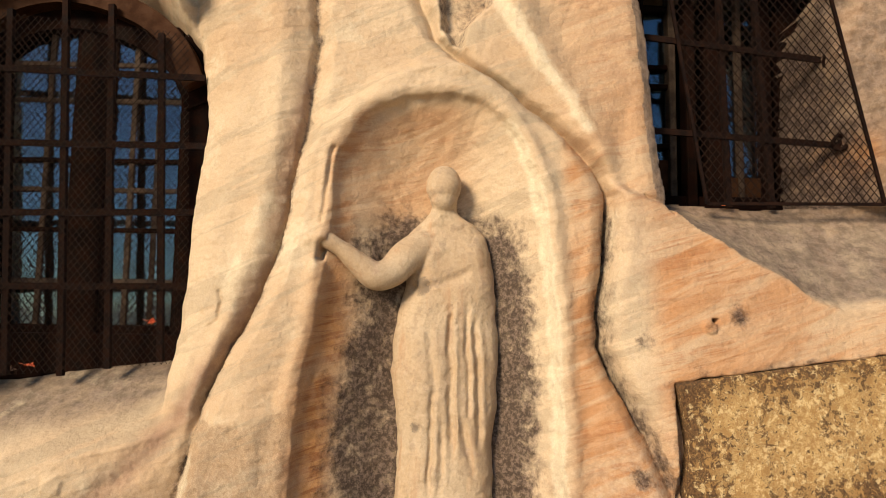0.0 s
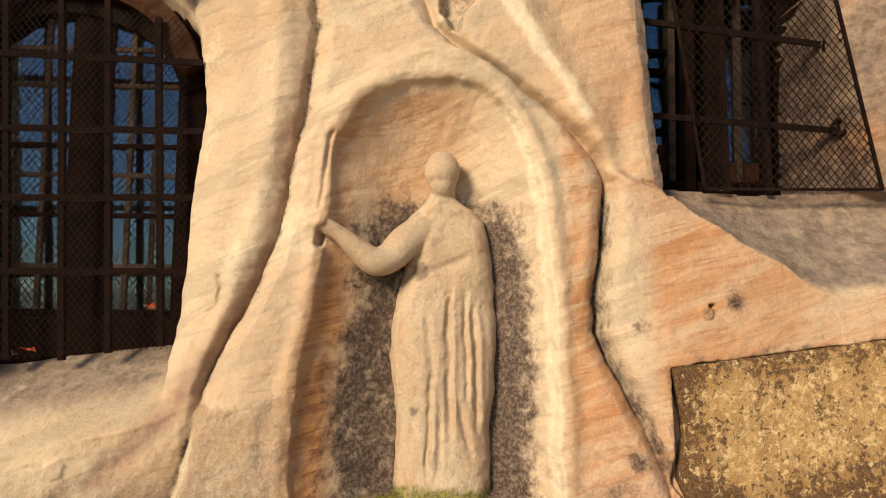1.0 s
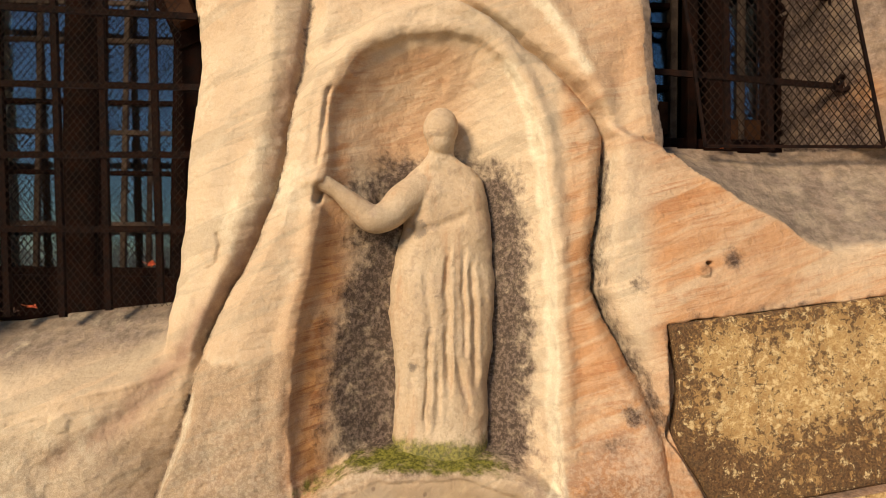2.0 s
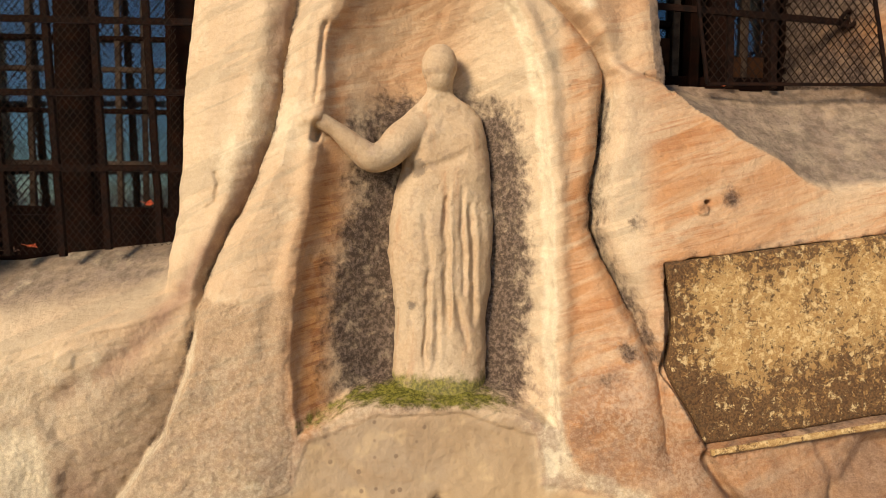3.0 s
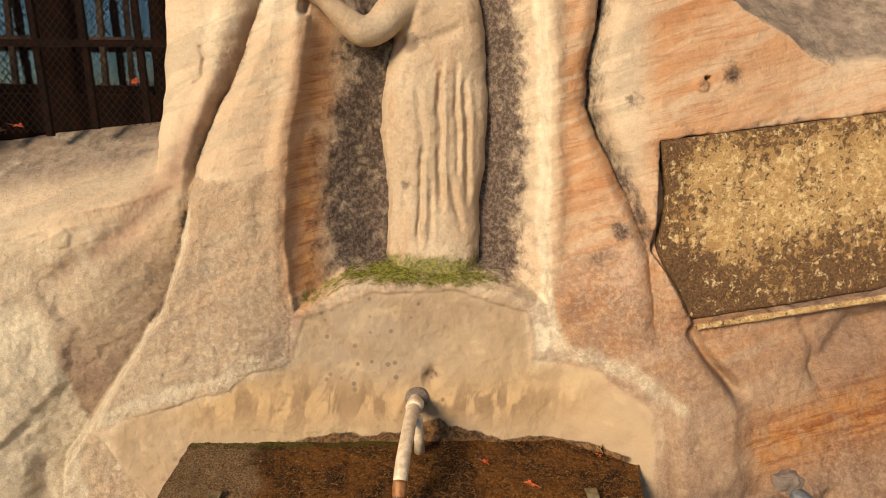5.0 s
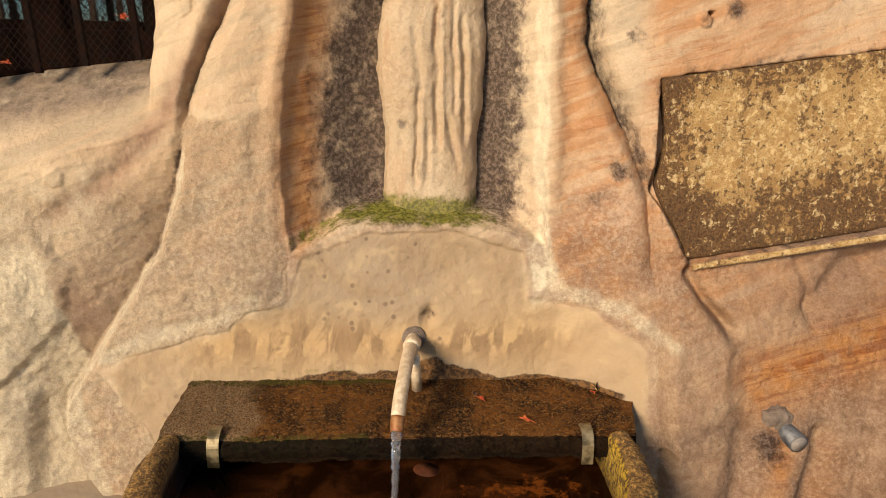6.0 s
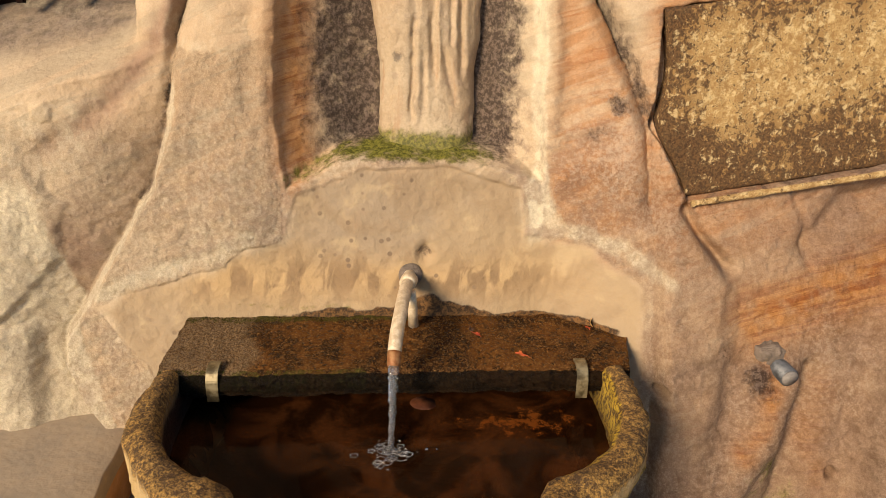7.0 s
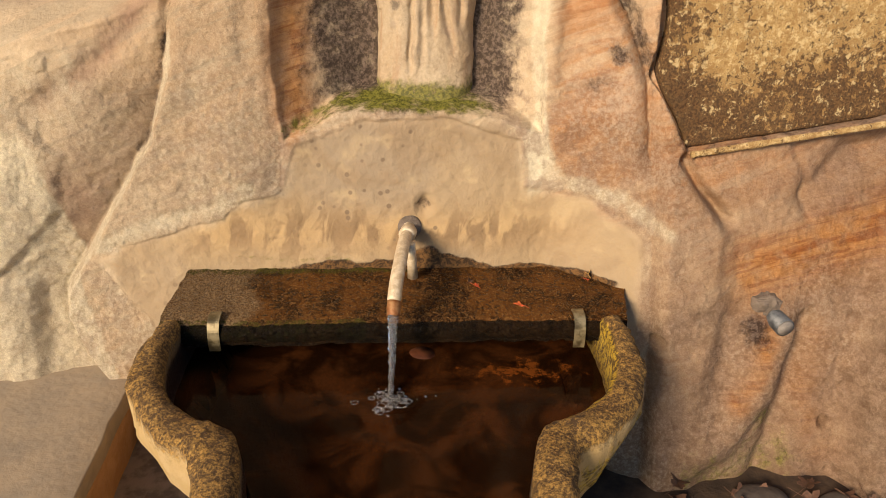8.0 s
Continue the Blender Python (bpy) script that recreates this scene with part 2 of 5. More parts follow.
def lichen_stone():
    k = Mat("lichened_plaque_stone", 0.92)
    mid, sp, fine = k.noise(9, 5, 0.6), k.noise(62, 7, 0.78, warp=0.5), k.noise(170, 4, 0.7)
    run = k.noise(1.0, 4, 0.6, (30, 30, 3))
    c = k.mix(k.span(sp, 0.42, 0.58), (0.34, 0.20, 0.070), (0.58, 0.40, 0.17))
    dk = k.math("ADD", k.attr("grime_shade"), k.math("MULTIPLY", k.math("SUBTRACT", sp, 0.5), 4.6))
    dk = k.math("ADD", dk, k.math("MULTIPLY", k.math("SUBTRACT", mid, 0.5), 1.3))
    dk = k.math("ADD", dk, k.math("MULTIPLY", k.math("SUBTRACT", run, 0.5), 1.0))
    c = k.mix(k.span(dk, 0.16, 0.50, 0, 0.92), c, k.mix(k.span(fine, 0.42, 0.58), (0.040, 0.016, 0.005), (0.13, 0.062, 0.020)))
    lic = k.math("SUBTRACT", k.noise(52, 7, 0.8), k.math("MULTIPLY", k.attr("grime_shade"), 0.06))
    c = k.mix(k.span(lic, 0.52, 0.57, 0, 0.85), c, (0.66, 0.50, 0.25))
    k.bump(fine, 0.6, 0.003, k.bump(sp, 0.8, 0.007))
    return k.done(c)


def basin_stone():
    k = Mat("mossy_basin_stone", 0.85)
    mid, sp, fine = k.noise(10, 5), k.noise(60, 6, 0.7), k.noise(210, 4, 0.7)
    c = k.mix(k.span(mid, 0.35, 0.65), (0.60, 0.41, 0.17), (0.68, 0.50, 0.25))
    top = k.math("ADD", k.attr("top"), k.math("MULTIPLY", k.math("SUBTRACT", sp, 0.5), 1.3))
    c = k.mix(k.span(top, 0.30, 0.75, 0, 0.95), c, k.mix(k.span(k.math("ADD", k.math("MULTIPLY", k.noise(190, 6, 0.8), 0.6), k.math("MULTIPLY", sp, 0.4)), 0.44, 0.62), (0.050, 0.020, 0.004), (0.60, 0.34, 0.075)))
    ye = k.math("ADD", k.attr("yellow"), k.math("MULTIPLY", k.math("SUBTRACT", sp, 0.5), 1.2))
    c = k.mix(k.span(ye, 0.4, 0.8, 0, 0.95), c, k.mix(k.span(k.noise(90, 4, 0.7), 0.42, 0.58), (0.10, 0.050, 0.005), (0.62, 0.40, 0.030)))
    inn = k.attr("inside")
    c = k.mix(inn, c, k.mix(k.span(k.math("ADD", k.attr("algae"), k.math("SUBTRACT", sp, 0.5)), 0.4, 0.8), (0.032, 0.009, 0.003), (0.30, 0.085, 0.015)))
    k.bump(fine, 0.8, 0.005, k.bump(sp, 0.9, 0.010))
    return k.done(c, k.span(inn, 0, 1, 0.85, 0.4))


def shelf_stone():
    k = Mat("wet_algae_stone", 0.5)
    mid, sp, fine = k.noise(8, 5), k.noise(75, 6, 0.75), k.noise(240, 4, 0.75)
    c = k.mix(k.span(mid, 0.42, 0.60), (0.036, 0.011, 0.002), (0.21, 0.074, 0.011))
    c = k.mix(k.span(sp, 0.50, 0.60, 0, 0.7), c, (0.24, 0.115, 0.035))
    c = k.mix(k.span(sp, 0.50, 0.40, 0, 0.85), c, (0.016, 0.007, 0.003))
    c = k.mix(k.span(k.noise(210, 5, 0.85), 0.53, 0.59, 0, 0.85), c, (0.46, 0.25, 0.08))
    dry = k.math("ADD", k.attr("dry"), k.math("MULTIPLY", k.math("SUBTRACT", mid, 0.5), 2.0))
    c = k.mix(k.span(dry, 0.4, 0.7, 0, 0.85), c, k.mix(k.span(fine, 0.42, 0.58), (0.15, 0.085, 0.038), (0.46, 0.31, 0.16)))
    gn = k.math("ADD", k.attr("moss"), k.math("MULTIPLY", k.math("SUBTRACT", sp, 0.5), 2.2))
    c = k.mix(k.span(gn, 0.45, 0.8, 0, 0.9), c, k.mix(k.span(fine, 0.42, 0.58), (0.05, 0.05, 0.010), (0.17, 0.15, 0.03)))
    # front lip and underside of the slab set to near black
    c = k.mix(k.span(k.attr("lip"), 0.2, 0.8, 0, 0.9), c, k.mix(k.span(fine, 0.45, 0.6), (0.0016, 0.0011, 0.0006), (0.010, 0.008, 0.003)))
    n = k.bump(sp, 1.0, 0.018)
    k.bump(k.noise(170, 5, 0.8), 1.0, 0.010, n)
    k.b.inputs["Specular IOR Level"].default_value = 0.14
    return k.done(c, k.span(sp, 0.4, 0.6, 0.4, 0.85))


def plain(name, a, b, rough=0.7, metal=0.0, scale=30, bump=0.3, dist=0.002, gloss=0.5):
    k = Mat(name, rough, metal)
    k.b.inputs["Specular IOR Level"].default_value = gloss
    n, s = k.noise(scale, 5, 0.65), k.noise(scale * 6, 3)
    c = k.mix(k.span(n, 0.35, 0.65), a, b)
    k.bump(s, bump, dist)
    return k.done(c, k.span(n, 0.3, 0.7, max(rough - 0.12, 0.02), min(rough + 0.12, 1)))


def glassy(name, rough=0.02, ior=1.5, tint=(1, 1, 1), wobble=0.0):
    k = Mat(name, rough)
    k.b.inputs["Transmission Weight"].default_value = 1.0
    k.b.inputs["IOR"].default_value = ior
    if wobble:
        k.bump(k.noise(wobble, 2), 0.25, 0.004)
    return k.done(tint)


STONE, STATUE, PLAQUE, BASIN, SHELF = sandstone(), statue_stone(), lichen_stone(), basin_stone(), shelf_stone()
# iron and wire coloured near black to carry the window recess's shade
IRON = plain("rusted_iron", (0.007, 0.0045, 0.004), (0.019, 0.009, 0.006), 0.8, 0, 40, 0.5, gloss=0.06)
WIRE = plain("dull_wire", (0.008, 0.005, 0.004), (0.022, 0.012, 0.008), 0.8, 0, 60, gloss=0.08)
# window wood: recess shade darkened into WOOD, LIT_WOOD is its lit tone
WOOD = plain("shade_dark_wood", (0.005, 0.0024, 0.0016), (0.013, 0.005, 0.003), 0.85, 0, 25, 0.4, gloss=0.06)
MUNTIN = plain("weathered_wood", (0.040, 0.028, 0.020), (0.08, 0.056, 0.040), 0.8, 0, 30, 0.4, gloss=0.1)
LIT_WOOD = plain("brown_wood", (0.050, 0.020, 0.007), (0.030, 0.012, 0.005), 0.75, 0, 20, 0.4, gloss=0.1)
GLASS = glassy("window_glass", 0.03, 1.80, (0.82, 0.92, 1.0), 7.0)
GLASS.node_tree.nodes["Principled BSDF"].inputs["Specular Tint"].default_value = (0.55, 0.80, 1.0, 1)


def murky_water():
    k = Mat("murky_water", 0.04)
    k.b.inputs["IOR"].default_value = 1.13
    k.b.inputs["Transmission Weight"].default_value = 0.45
    big, fine = k.noise(7, 6, 0.65, warp=0.8), k.noise(28, 6, 0.75)
    c = k.mix(k.span(big, 0.42, 0.62), (0.020, 0.007, 0.0022), (0.085, 0.028, 0.008))
    weed = k.math("ADD", k.attr("weed"), k.math("MULTIPLY", k.math("SUBTRACT", fine, 0.5), 2.4))
    c = k.mix(k.span(weed, 0.45, 0.85, 0, 0.9), c, (0.30, 0.085, 0.014))
    k.bump(k.noise(14, 2), 0.15, 0.004)
    return k.done(c)


WATER = murky_water()
STREAM = glassy("running_water", 0.03, 1.36, (1, 1, 1), 60.0)
STREAM.node_tree.nodes["Principled BSDF"].inputs["Transmission Weight"].default_value = 0.92
PIPE = plain("limescaled_galvanised_steel", (0.52, 0.40, 0.25), (0.74, 0.62, 0.44), 0.45, 0.1, 60, 0.3)
RUST = plain("rusted_pipe_end", (0.25, 0.09, 0.025), (0.38, 0.20, 0.08), 0.6, 0.3, 70, 0.4)
BRASS = plain("tarnished_brass", (0.13, 0.10, 0.05), (0.34, 0.28, 0.16), 0.45, 0.6, 50, 0.3)
COPPER = plain("rusty_ring", (0.07, 0.020, 0.007), (0.14, 0.045, 0.016), 0.6, 0.1, 50, 0.3)
STUB = plain("grey_galvanised_steel", (0.08, 0.085, 0.09), (0.17, 0.175, 0.18), 0.5, 0.5, 60, 0.4)
STUB_END = plain("pale_stub_plug", (0.20, 0.18, 0.16), (0.30, 0.27, 0.24), 0.7, 0, 60, 0.3)
LEAF = plain("red_leaf", (0.55, 0.06, 0.02), (0.65, 0.16, 0.04), 0.5, 0, 60, 0.3)
GOLD_LEAF = plain("yellow_leaf", (0.70, 0.45, 0.14), (0.60, 0.32, 0.08), 0.5, 0, 60, 0.3)
DRY_LEAF = plain("dry_leaf", (0.07, 0.035, 0.02), (0.16, 0.08, 0.045), 0.7, 0, 60, 0.4)
TWIG = plain("bleached_twig", (0.50, 0.43, 0.32), (0.38, 0.30, 0.20), 0.8, 0, 60, 0.4)


def earth():
    k = Mat("earth_and_bounce_sand", 0.9)
    y = k.t.nodes.new("ShaderNodeSeparateXYZ")
    k.link(k.co, y.inputs[0])
    n = k.noise(14, 6, 0.7)
    c = k.mix(k.span(n, 0.35, 0.65), (0.035, 0.022, 0.014), (0.08, 0.05, 0.03))
    # unseen outer ground kept pale to bounce warm light onto the rock
    sand = k.mix(k.span(n, 0.35, 0.65), (0.50, 0.39, 0.25), (0.42, 0.32, 0.20))
    c = k.mix(k.span(y.outputs[0], 0.5, 0.2), c, k.mix(k.span(n, 0.4, 0.6), (0.13, 0.10, 0.08), (0.24, 0.19, 0.15)))
    c = k.mix(k.span(k.math("ADD", y.outputs[1], k.math("MULTIPLY", n, 0.5)), 0.85, 0.55), c, sand)
    k.bump(n, 0.8, 0.01)
    return k.done(c)


EARTH = earth()
PAVING = plain("worn_grey_sandstone", (0.36, 0.28, 0.19), (0.29, 0.235, 0.17), 0.9, 0, 8, 0.6, 0.004)
COBBLE = plain("grey_stone", (0.060, 0.046, 0.038), (0.12, 0.095, 0.078), 0.85, 0, 12, 0.6, 0.004)
MORTAR = plain("dark_mortar", (0.13, 0.10, 0.075), (0.22, 0.17, 0.13), 0.9, 0, 40, 0.8, 0.006)
ORANGE_STONE = plain("orange_sandstone", (0.46, 0.25, 0.11), (0.36, 0.18, 0.07), 0.9, 0, 9, 0.8, 0.006)
# near-black colour so the added boxes behind the windows look unlit
DARK = plain("unlit_room_dark", (0.020, 0.016, 0.014), (0.03, 0.024, 0.02), 0.9, 0, 6)

# ---- the rock face: one carved sheet, y as a function of x and z ----
PILLAR_EDGE = [(-0.60, 2.5), (-0.58, 2.253), (-0.547, 2.099), (-0.522, 1.947), (-0.517, 1.832), (-0.529, 1.675), (-0.533, 1.553), (-0.536, 1.419), (-0.545, 1.304), (-0.558, 1.178), (-0.568, 1.05), (-0.57, 0)]
LEFT_CLEFT = [(-0.235, 2.5), (-0.229, 2.205), (-0.212, 2.106), (-0.223, 1.993), (-0.239, 1.822), (-0.257, 1.688), (-0.279, 1.544), (-0.304, 1.46), (-0.35, 1.351), (-0.396, 1.258), (-0.440, 1.155), (-0.470, 1.071), (-0.480, 1.013), (-0.495, 0.95), (-0.506, 0.905), (-0.56, 0.775), (-0.634, 0.665), (-0.70, 0.555), (-0.732, 0.508), (-0.80, 0.408), (-0.803, 0.333), (-0.766, 0.242), (-0.715, 0.164), (-0.66, 0)]
RIGHT_CLEFT = [(0.03, 2.5), (0.06, 2.25), (0.101, 2.131), (0.146, 2.091), (0.191, 2.043), (0.265, 1.997), (0.381, 1.905), (0.466, 1.829), (0.515, 1.763), (0.545, 1.689), (0.542, 1.601), (0.525, 1.487), (0.511, 1.37), (0.507, 1.3), (0.528, 1.25), (0.571, 1.165), (0.62, 1.07), (0.664, 0.975), (0.671, 0.875), (0.684, 0.80)]
WINDOW_EDGE = [(0.665, 2.5), (0.674, 2.243), (0.686, 2.144), (0.691, 1.994), (0.696, 1.835), (0.712, 1.66), (0.72, 1.0)]
SLAB_TOP = [(0.3, 1.80), (0.557, 1.722), (0.691, 1.662), (0.824, 1.562), (0.979, 1.465), (1.027, 1.424), (1.105, 1.398), (1.203, 1.413), (1.8, 1.44)]
NICHE = [(-0.21, 0.60), (-0.205, 0.792), (-0.226, 0.956), (-0.215, 1.182), (-0.190, 1.313), (-0.166, 1.49), (-0.152, 1.589), (-0.150, 1.734), (-0.138, 1.794), (-0.084, 1.879), (-0.03, 1.917), (0.03, 1.942), (0.09, 1.951), (0.147, 1.952), (0.235, 1.930), (0.284, 1.89), (0.321, 1.842), (0.37, 1.73), (0.395, 1.57), (0.409, 1.375), (0.418, 1.188), (0.420, 0.961), (0.430, 0.855), (0.42, 0.60)]
NICHE_FLOOR = [(-0.3, 0.78), (-0.205, 0.797), (-0.068, 0.856), (0.066, 0.869), (0.201, 0.859), (0.338, 0.845), (0.43, 0.812), (0.6, 0.78)]
PLASTER = [(-0.692, 0.501), (-0.563, 0.55), (-0.367, 0.606), (-0.309, 0.655), (-0.212, 0.669), (-0.182, 0.784), (-0.015, 0.842), (0.188, 0.850), (0.375, 0.80), (0.387, 0.676), (0.548, 0.663), (0.661, 0.591), (0.657, 0.364), (0.60, 0.2), (-0.5, 0.2), (-0.58, 0.36)]
PLAQUE_HOLE = [(0.672, 1.223), (1.75, 1.37), (1.75, 0.96), (0.762, 0.789), (0.668, 0.952)]
RIM_LINE = [(-0.30, 1.66), (-0.242, 1.747), (-0.182, 1.823), (-0.114, 1.893), (-0.015, 1.982), (0.072, 2.024), (0.22, 2.023), (0.30, 1.96)]


def base(x, z):
    """The leaning face of the rock before it was carved."""
    y = np.interp(z, [-0.1, 0.2, 0.47, 0.6, 0.8, 1.0, 1.3, 1.5, 1.85, 2.2, 2.6], [1.28, 1.34, 1.39, 1.415, 1.45, 1.48, 1.51, 1.53, 1.57, 1.62, 1.68])
    return y - sstep(0.42, 0.7, x) * np.interp(z, [0, 0.2, 0.4, 0.8, 1.0, 1.2, 1.4, 1.6], [0.16, 0.15, 0.14, 0.08, 0.05, 0.05, 0.03, 0])


def rock_face():
    step = 0.0038
    xs, zs = np.arange(-1.45, 1.75, step), np.arange(-0.06, 2.5, step)
    X, Z = np.meshgrid(xs, zs)
    rough = fbm(X, Z, 0.30, 3, 6)
    lump = fbm(X, Z, 0.09, 21, 4)
    wx = X + 0.004 * fbm(X, Z, 0.06, 41, 3)          # worn outlines
    wz = Z + 0.004 * fbm(X, Z, 0.06, 51, 3)
    B = base(X, Z) + 0.006 * rough + 0.002 * lump
    el, cl, cr, er = along(wz, PILLAR_EDGE), along(wz, LEFT_CLEFT), along(wz, RIGHT_CLEFT), along(wz, WINDOW_EDGE)
    crest = np.interp(X, [-1.45, -0.919, -0.784, -0.649, -0.526, -0.40], [0.965, 0.99, 1.018, 1.047, 1.089, 1.15])
    sill = np.interp(X, [-1.45, -1.08, -0.85, -0.61], [1.15, 1.193, 1.233, 1.26])
    slab = np.interp(wx, [p[0] for p in SLAB_TOP], [p[1] for p in SLAB_TOP])

    # the mass that holds the niche
    core = B + 0.012
    din = np.minimum(wx - cl, cr - wx)
    core = core + (0.040 + 0.035 * sstep(1.2, 0.8, Z)) * np.clip(1 - (wx - cl) / (0.05 - 0.012 * sstep(1.2, 0.9, Z)), 0, 1) ** 1.3 + 0.045 * np.clip(1 - (cr - wx) / 0.05, 0, 1) ** 2
    above = to_line(wx, wz, RIM_LINE)
    upper = (wz > np.interp(wx, [p[0] for p in RIM_LINE], [p[1] for p in RIM_LINE])) & (wx < 0.32)
    core = core + np.where(upper, 0.035 * sstep(0, 0.05, above), 0) - 0.012 * np.exp(-(above / 0.03) ** 2)
    core = core - 0.022 * np.exp(-((wx + 0.30) / 0.10) ** 2) * sstep(1.6, 1.1, Z) * sstep(0.55, 0.75, Z)
    core = core + 0.012 * sstep(0.05, -0.05, to_line(wx, wz, [(-0.225, 0.98), (-0.24, 1.14), (-0.27, 1.17)]) - 0.02)

    # niche: hollow with a half-dome head
    dn = in_shape(wx, wz, NICHE)
    floor_z = np.interp(wx, [p[0] for p in NICHE_FLOOR], [p[1] for p in NICHE_FLOOR])
    reach = 0.185 + 0.085 * np.maximum(sstep(0.1, -0.1, wx), sstep(1.55, 1.75, wz))
    hollow = 0.128 * np.sin(np.clip(dn / reach, 0, 1) * math.pi / 2) + 0.010 * sstep(0.0, 0.012, dn)
    hollow = np.minimum(hollow, 0.15 * np.clip((wz - floor_z) / 0.055, 0, 1) + 0.02 * sstep(0.055, 0.12, wz - floor_z))
    core = core + hollow - 0.016 * np.exp(-((dn + 0.018) / 0.022) ** 2) * sstep(0.85, 1.0, Z)
    # flute beside the raised edge on the sunless side, drapery end at the hand
    core = core + 0.012 * np.exp(-(to_line(wx, wz, [(-0.178, 1.60), (-0.165, 1.70), (-0.152, 1.79)]) / 0.006) ** 2)
    core = core - 0.02 * np.exp(-(to_line(wx, wz, [(-0.20, 1.56), (-0.165, 1.56)]) / 0.02) ** 2)
    core = core + 0.045 * np.exp(-(to_line(wx, wz, [(-0.166, 1.535), (-0.170, 1.51)]) / 0.010) ** 2)

    # plaster over the spout
    dp = in_shape(wx, wz, PLASTER)
    pmask = sstep(-0.004, 0.006, dp)
    core = core * (1 - pmask) + (core + 0.006 - 0.004 * rough) * pmask
    # hollow over the spout
    core = core + 0.02 * np.exp(-((np.hypot(wx - 0.136, (wz - 0.632) * 0.7)) / 0.018) ** 2)

    # left column and the rock under the ledge
    u = np.clip((wx - el) / (cl - el), 0, 1)
    col = B + 0.050 + 0.075 * (2 * np.clip(u, 0.0, 0.5) - 1) ** 2 + 0.012 * sstep(0.75, 1, u)
    col = col - 0.020 * np.exp(-((u - 0.74) / 0.16) ** 2) * sstep(1.0, 1.3, Z)
    low = B + 0.035 + 0.012 * rough
    low = low + 0.040 * np.exp(-((cl - wx) / 0.10) ** 2) * sstep(1.08, 0.9, Z)
    low = low - 0.014 * sstep(0.02, -0.012, wx - np.interp(wz, [0.3, 0.45, 0.61, 0.75, 0.86], [-1.1, -0.94, -0.785, -0.757, -0.85])) * sstep(0.9, 0.8, Z)
    low = low + 0.012 * np.exp(-(to_line(wx, wz, [(-0.50, 1.09), (-0.56, 1.03), (-0.65, 0.955), (-0.79, 0.87)]) / 0.03) ** 2)
    low = low - 0.02 * sstep(-0.84, -0.88, wx) * sstep(0.45, 0.40, wz)
    left = low + (col - low) * sstep(1.02, 1.16, Z)
    flat = low - 0.018 * rough * sstep(0.0, 0.06, Z - crest)
    ledge = flat + np.clip((Z - crest), 0, 1) * (0.30 / np.maximum(sill - crest, 0.05))
    ledge = 0.5 * (ledge + flat + np.sqrt((ledge - flat) ** 2 + 0.0006)) - 0.012
    arch = np.interp(wx, [-1.45, -1.12, -0.937, -0.809, -0.696, -0.614, -0.556], [2.03, 2.205, 2.262, 2.247, 2.208, 2.136, 2.07])
    hole_l = (wz > sill + 0.014) & (wz < arch + 0.01)
    side = np.where(wz < 1.8, ledge, 1.56 + 2.4 * np.clip(arch + 0.14 - wz, 0, 0.16))
    side = np.where(hole_l, np.maximum(side, 2.1), np.minimum(side, 2.1))
    # unseen stone at the far left, added to shade the arched window
    shade_jamb = sstep(-1.20, -1.25, wx) * sstep(1.0, 1.2, Z)
    side = side * (1 - shade_jamb) + (B - 0.05) * shade_jamb
    w = sstep(-0.040, 0.006, wx - el)
    w = np.where(Z < 1.25, w * sstep(1.05, 1.15, Z), w)
    left = side * (1 - w) + left * w
    left = np.where(Z < crest - 0.02, np.minimum(left, low + 0.02), left)
    left = left + (0.006 + 0.018 * sstep(0.95, 1.2, Z)) * np.exp(-((cl - wx) / 0.013) ** 2) * np.where(wx < cl, 1, 0)

    # right: drapery over the slab, slab, plaque bed, lower rock
    drape = B + 0.035 + 0.03 * np.clip(1 - (er - wx) / 0.06, 0, 1) ** 2
    drape = drape - 0.03 * np.exp(-(to_line(wx, wz, [(0.30, 2.30), (0.36, 2.12), (0.46, 1.95), (0.53, 1.80)]) / 0.05) ** 2)
    drape = drape + 0.05 * np.exp(-(to_line(wx, wz, [(0.62, 1.62), (0.59, 1.78), (0.62, 1.95)]) / 0.03) ** 2) * 0.15
    drape = drape + 0.055 * np.exp(-((wx - cr) / 0.022) ** 2) * np.where(wx > cr, 1, 0)
    pit = in_shape(wx, wz, [(0.10, 2.6), (0.108, 2.15), (0.15, 2.10), (0.185, 2.075), (0.195, 2.15), (0.262, 2.22), (0.32, 2.6)])
    drape = drape + 0.06 * sstep(0, 0.03, pit)
    back_sill = np.interp(X, [0.70, 0.957, 1.395, 1.8], [1.70, 1.688, 1.705, 1.72])
    reveal_in = 1.19
    rr = np.interp(wz, [1.55, 1.70, 1.852, 2.053, 2.243, 2.5], [1.36, 1.335, 1.30, 1.25, 1.205, 1.15])
    stone_r = np.where(wx < rr, 1.95 - 0.24 * np.clip((wx - reveal_in) / (rr - reveal_in), 0, 1) ** 0.7, 1.71 - 0.35 * np.clip(wx - rr, 0, 0.3)) + 0.012 * rough + 0.01 * lump
    win = np.where(wx < reveal_in, 2.1, stone_r)
    we = sstep(0.030, -0.008, wx - er)
    high = win * (1 - we) + drape * we
    slab_y = B - 0.004
    slab_y = slab_y + 0.05 * np.clip(1 - (wx - cr) / 0.035, 0, 1) ** 2 + 0.060 * np.exp(-((wx - cr - 0.006) / 0.026) ** 2) * sstep(1.0, 1.25, Z)
    ramp = slab_y + 0.016 + np.clip(wz - slab, 0, 1) / np.maximum(back_sill - slab, 0.03) * 0.23
    ramp = np.where(wx > er - 0.06, ramp, slab_y)
    lower = np.where(wz > slab, ramp, slab_y)
    lower = np.minimum(lower, 1.78 + 0.02 * rough)
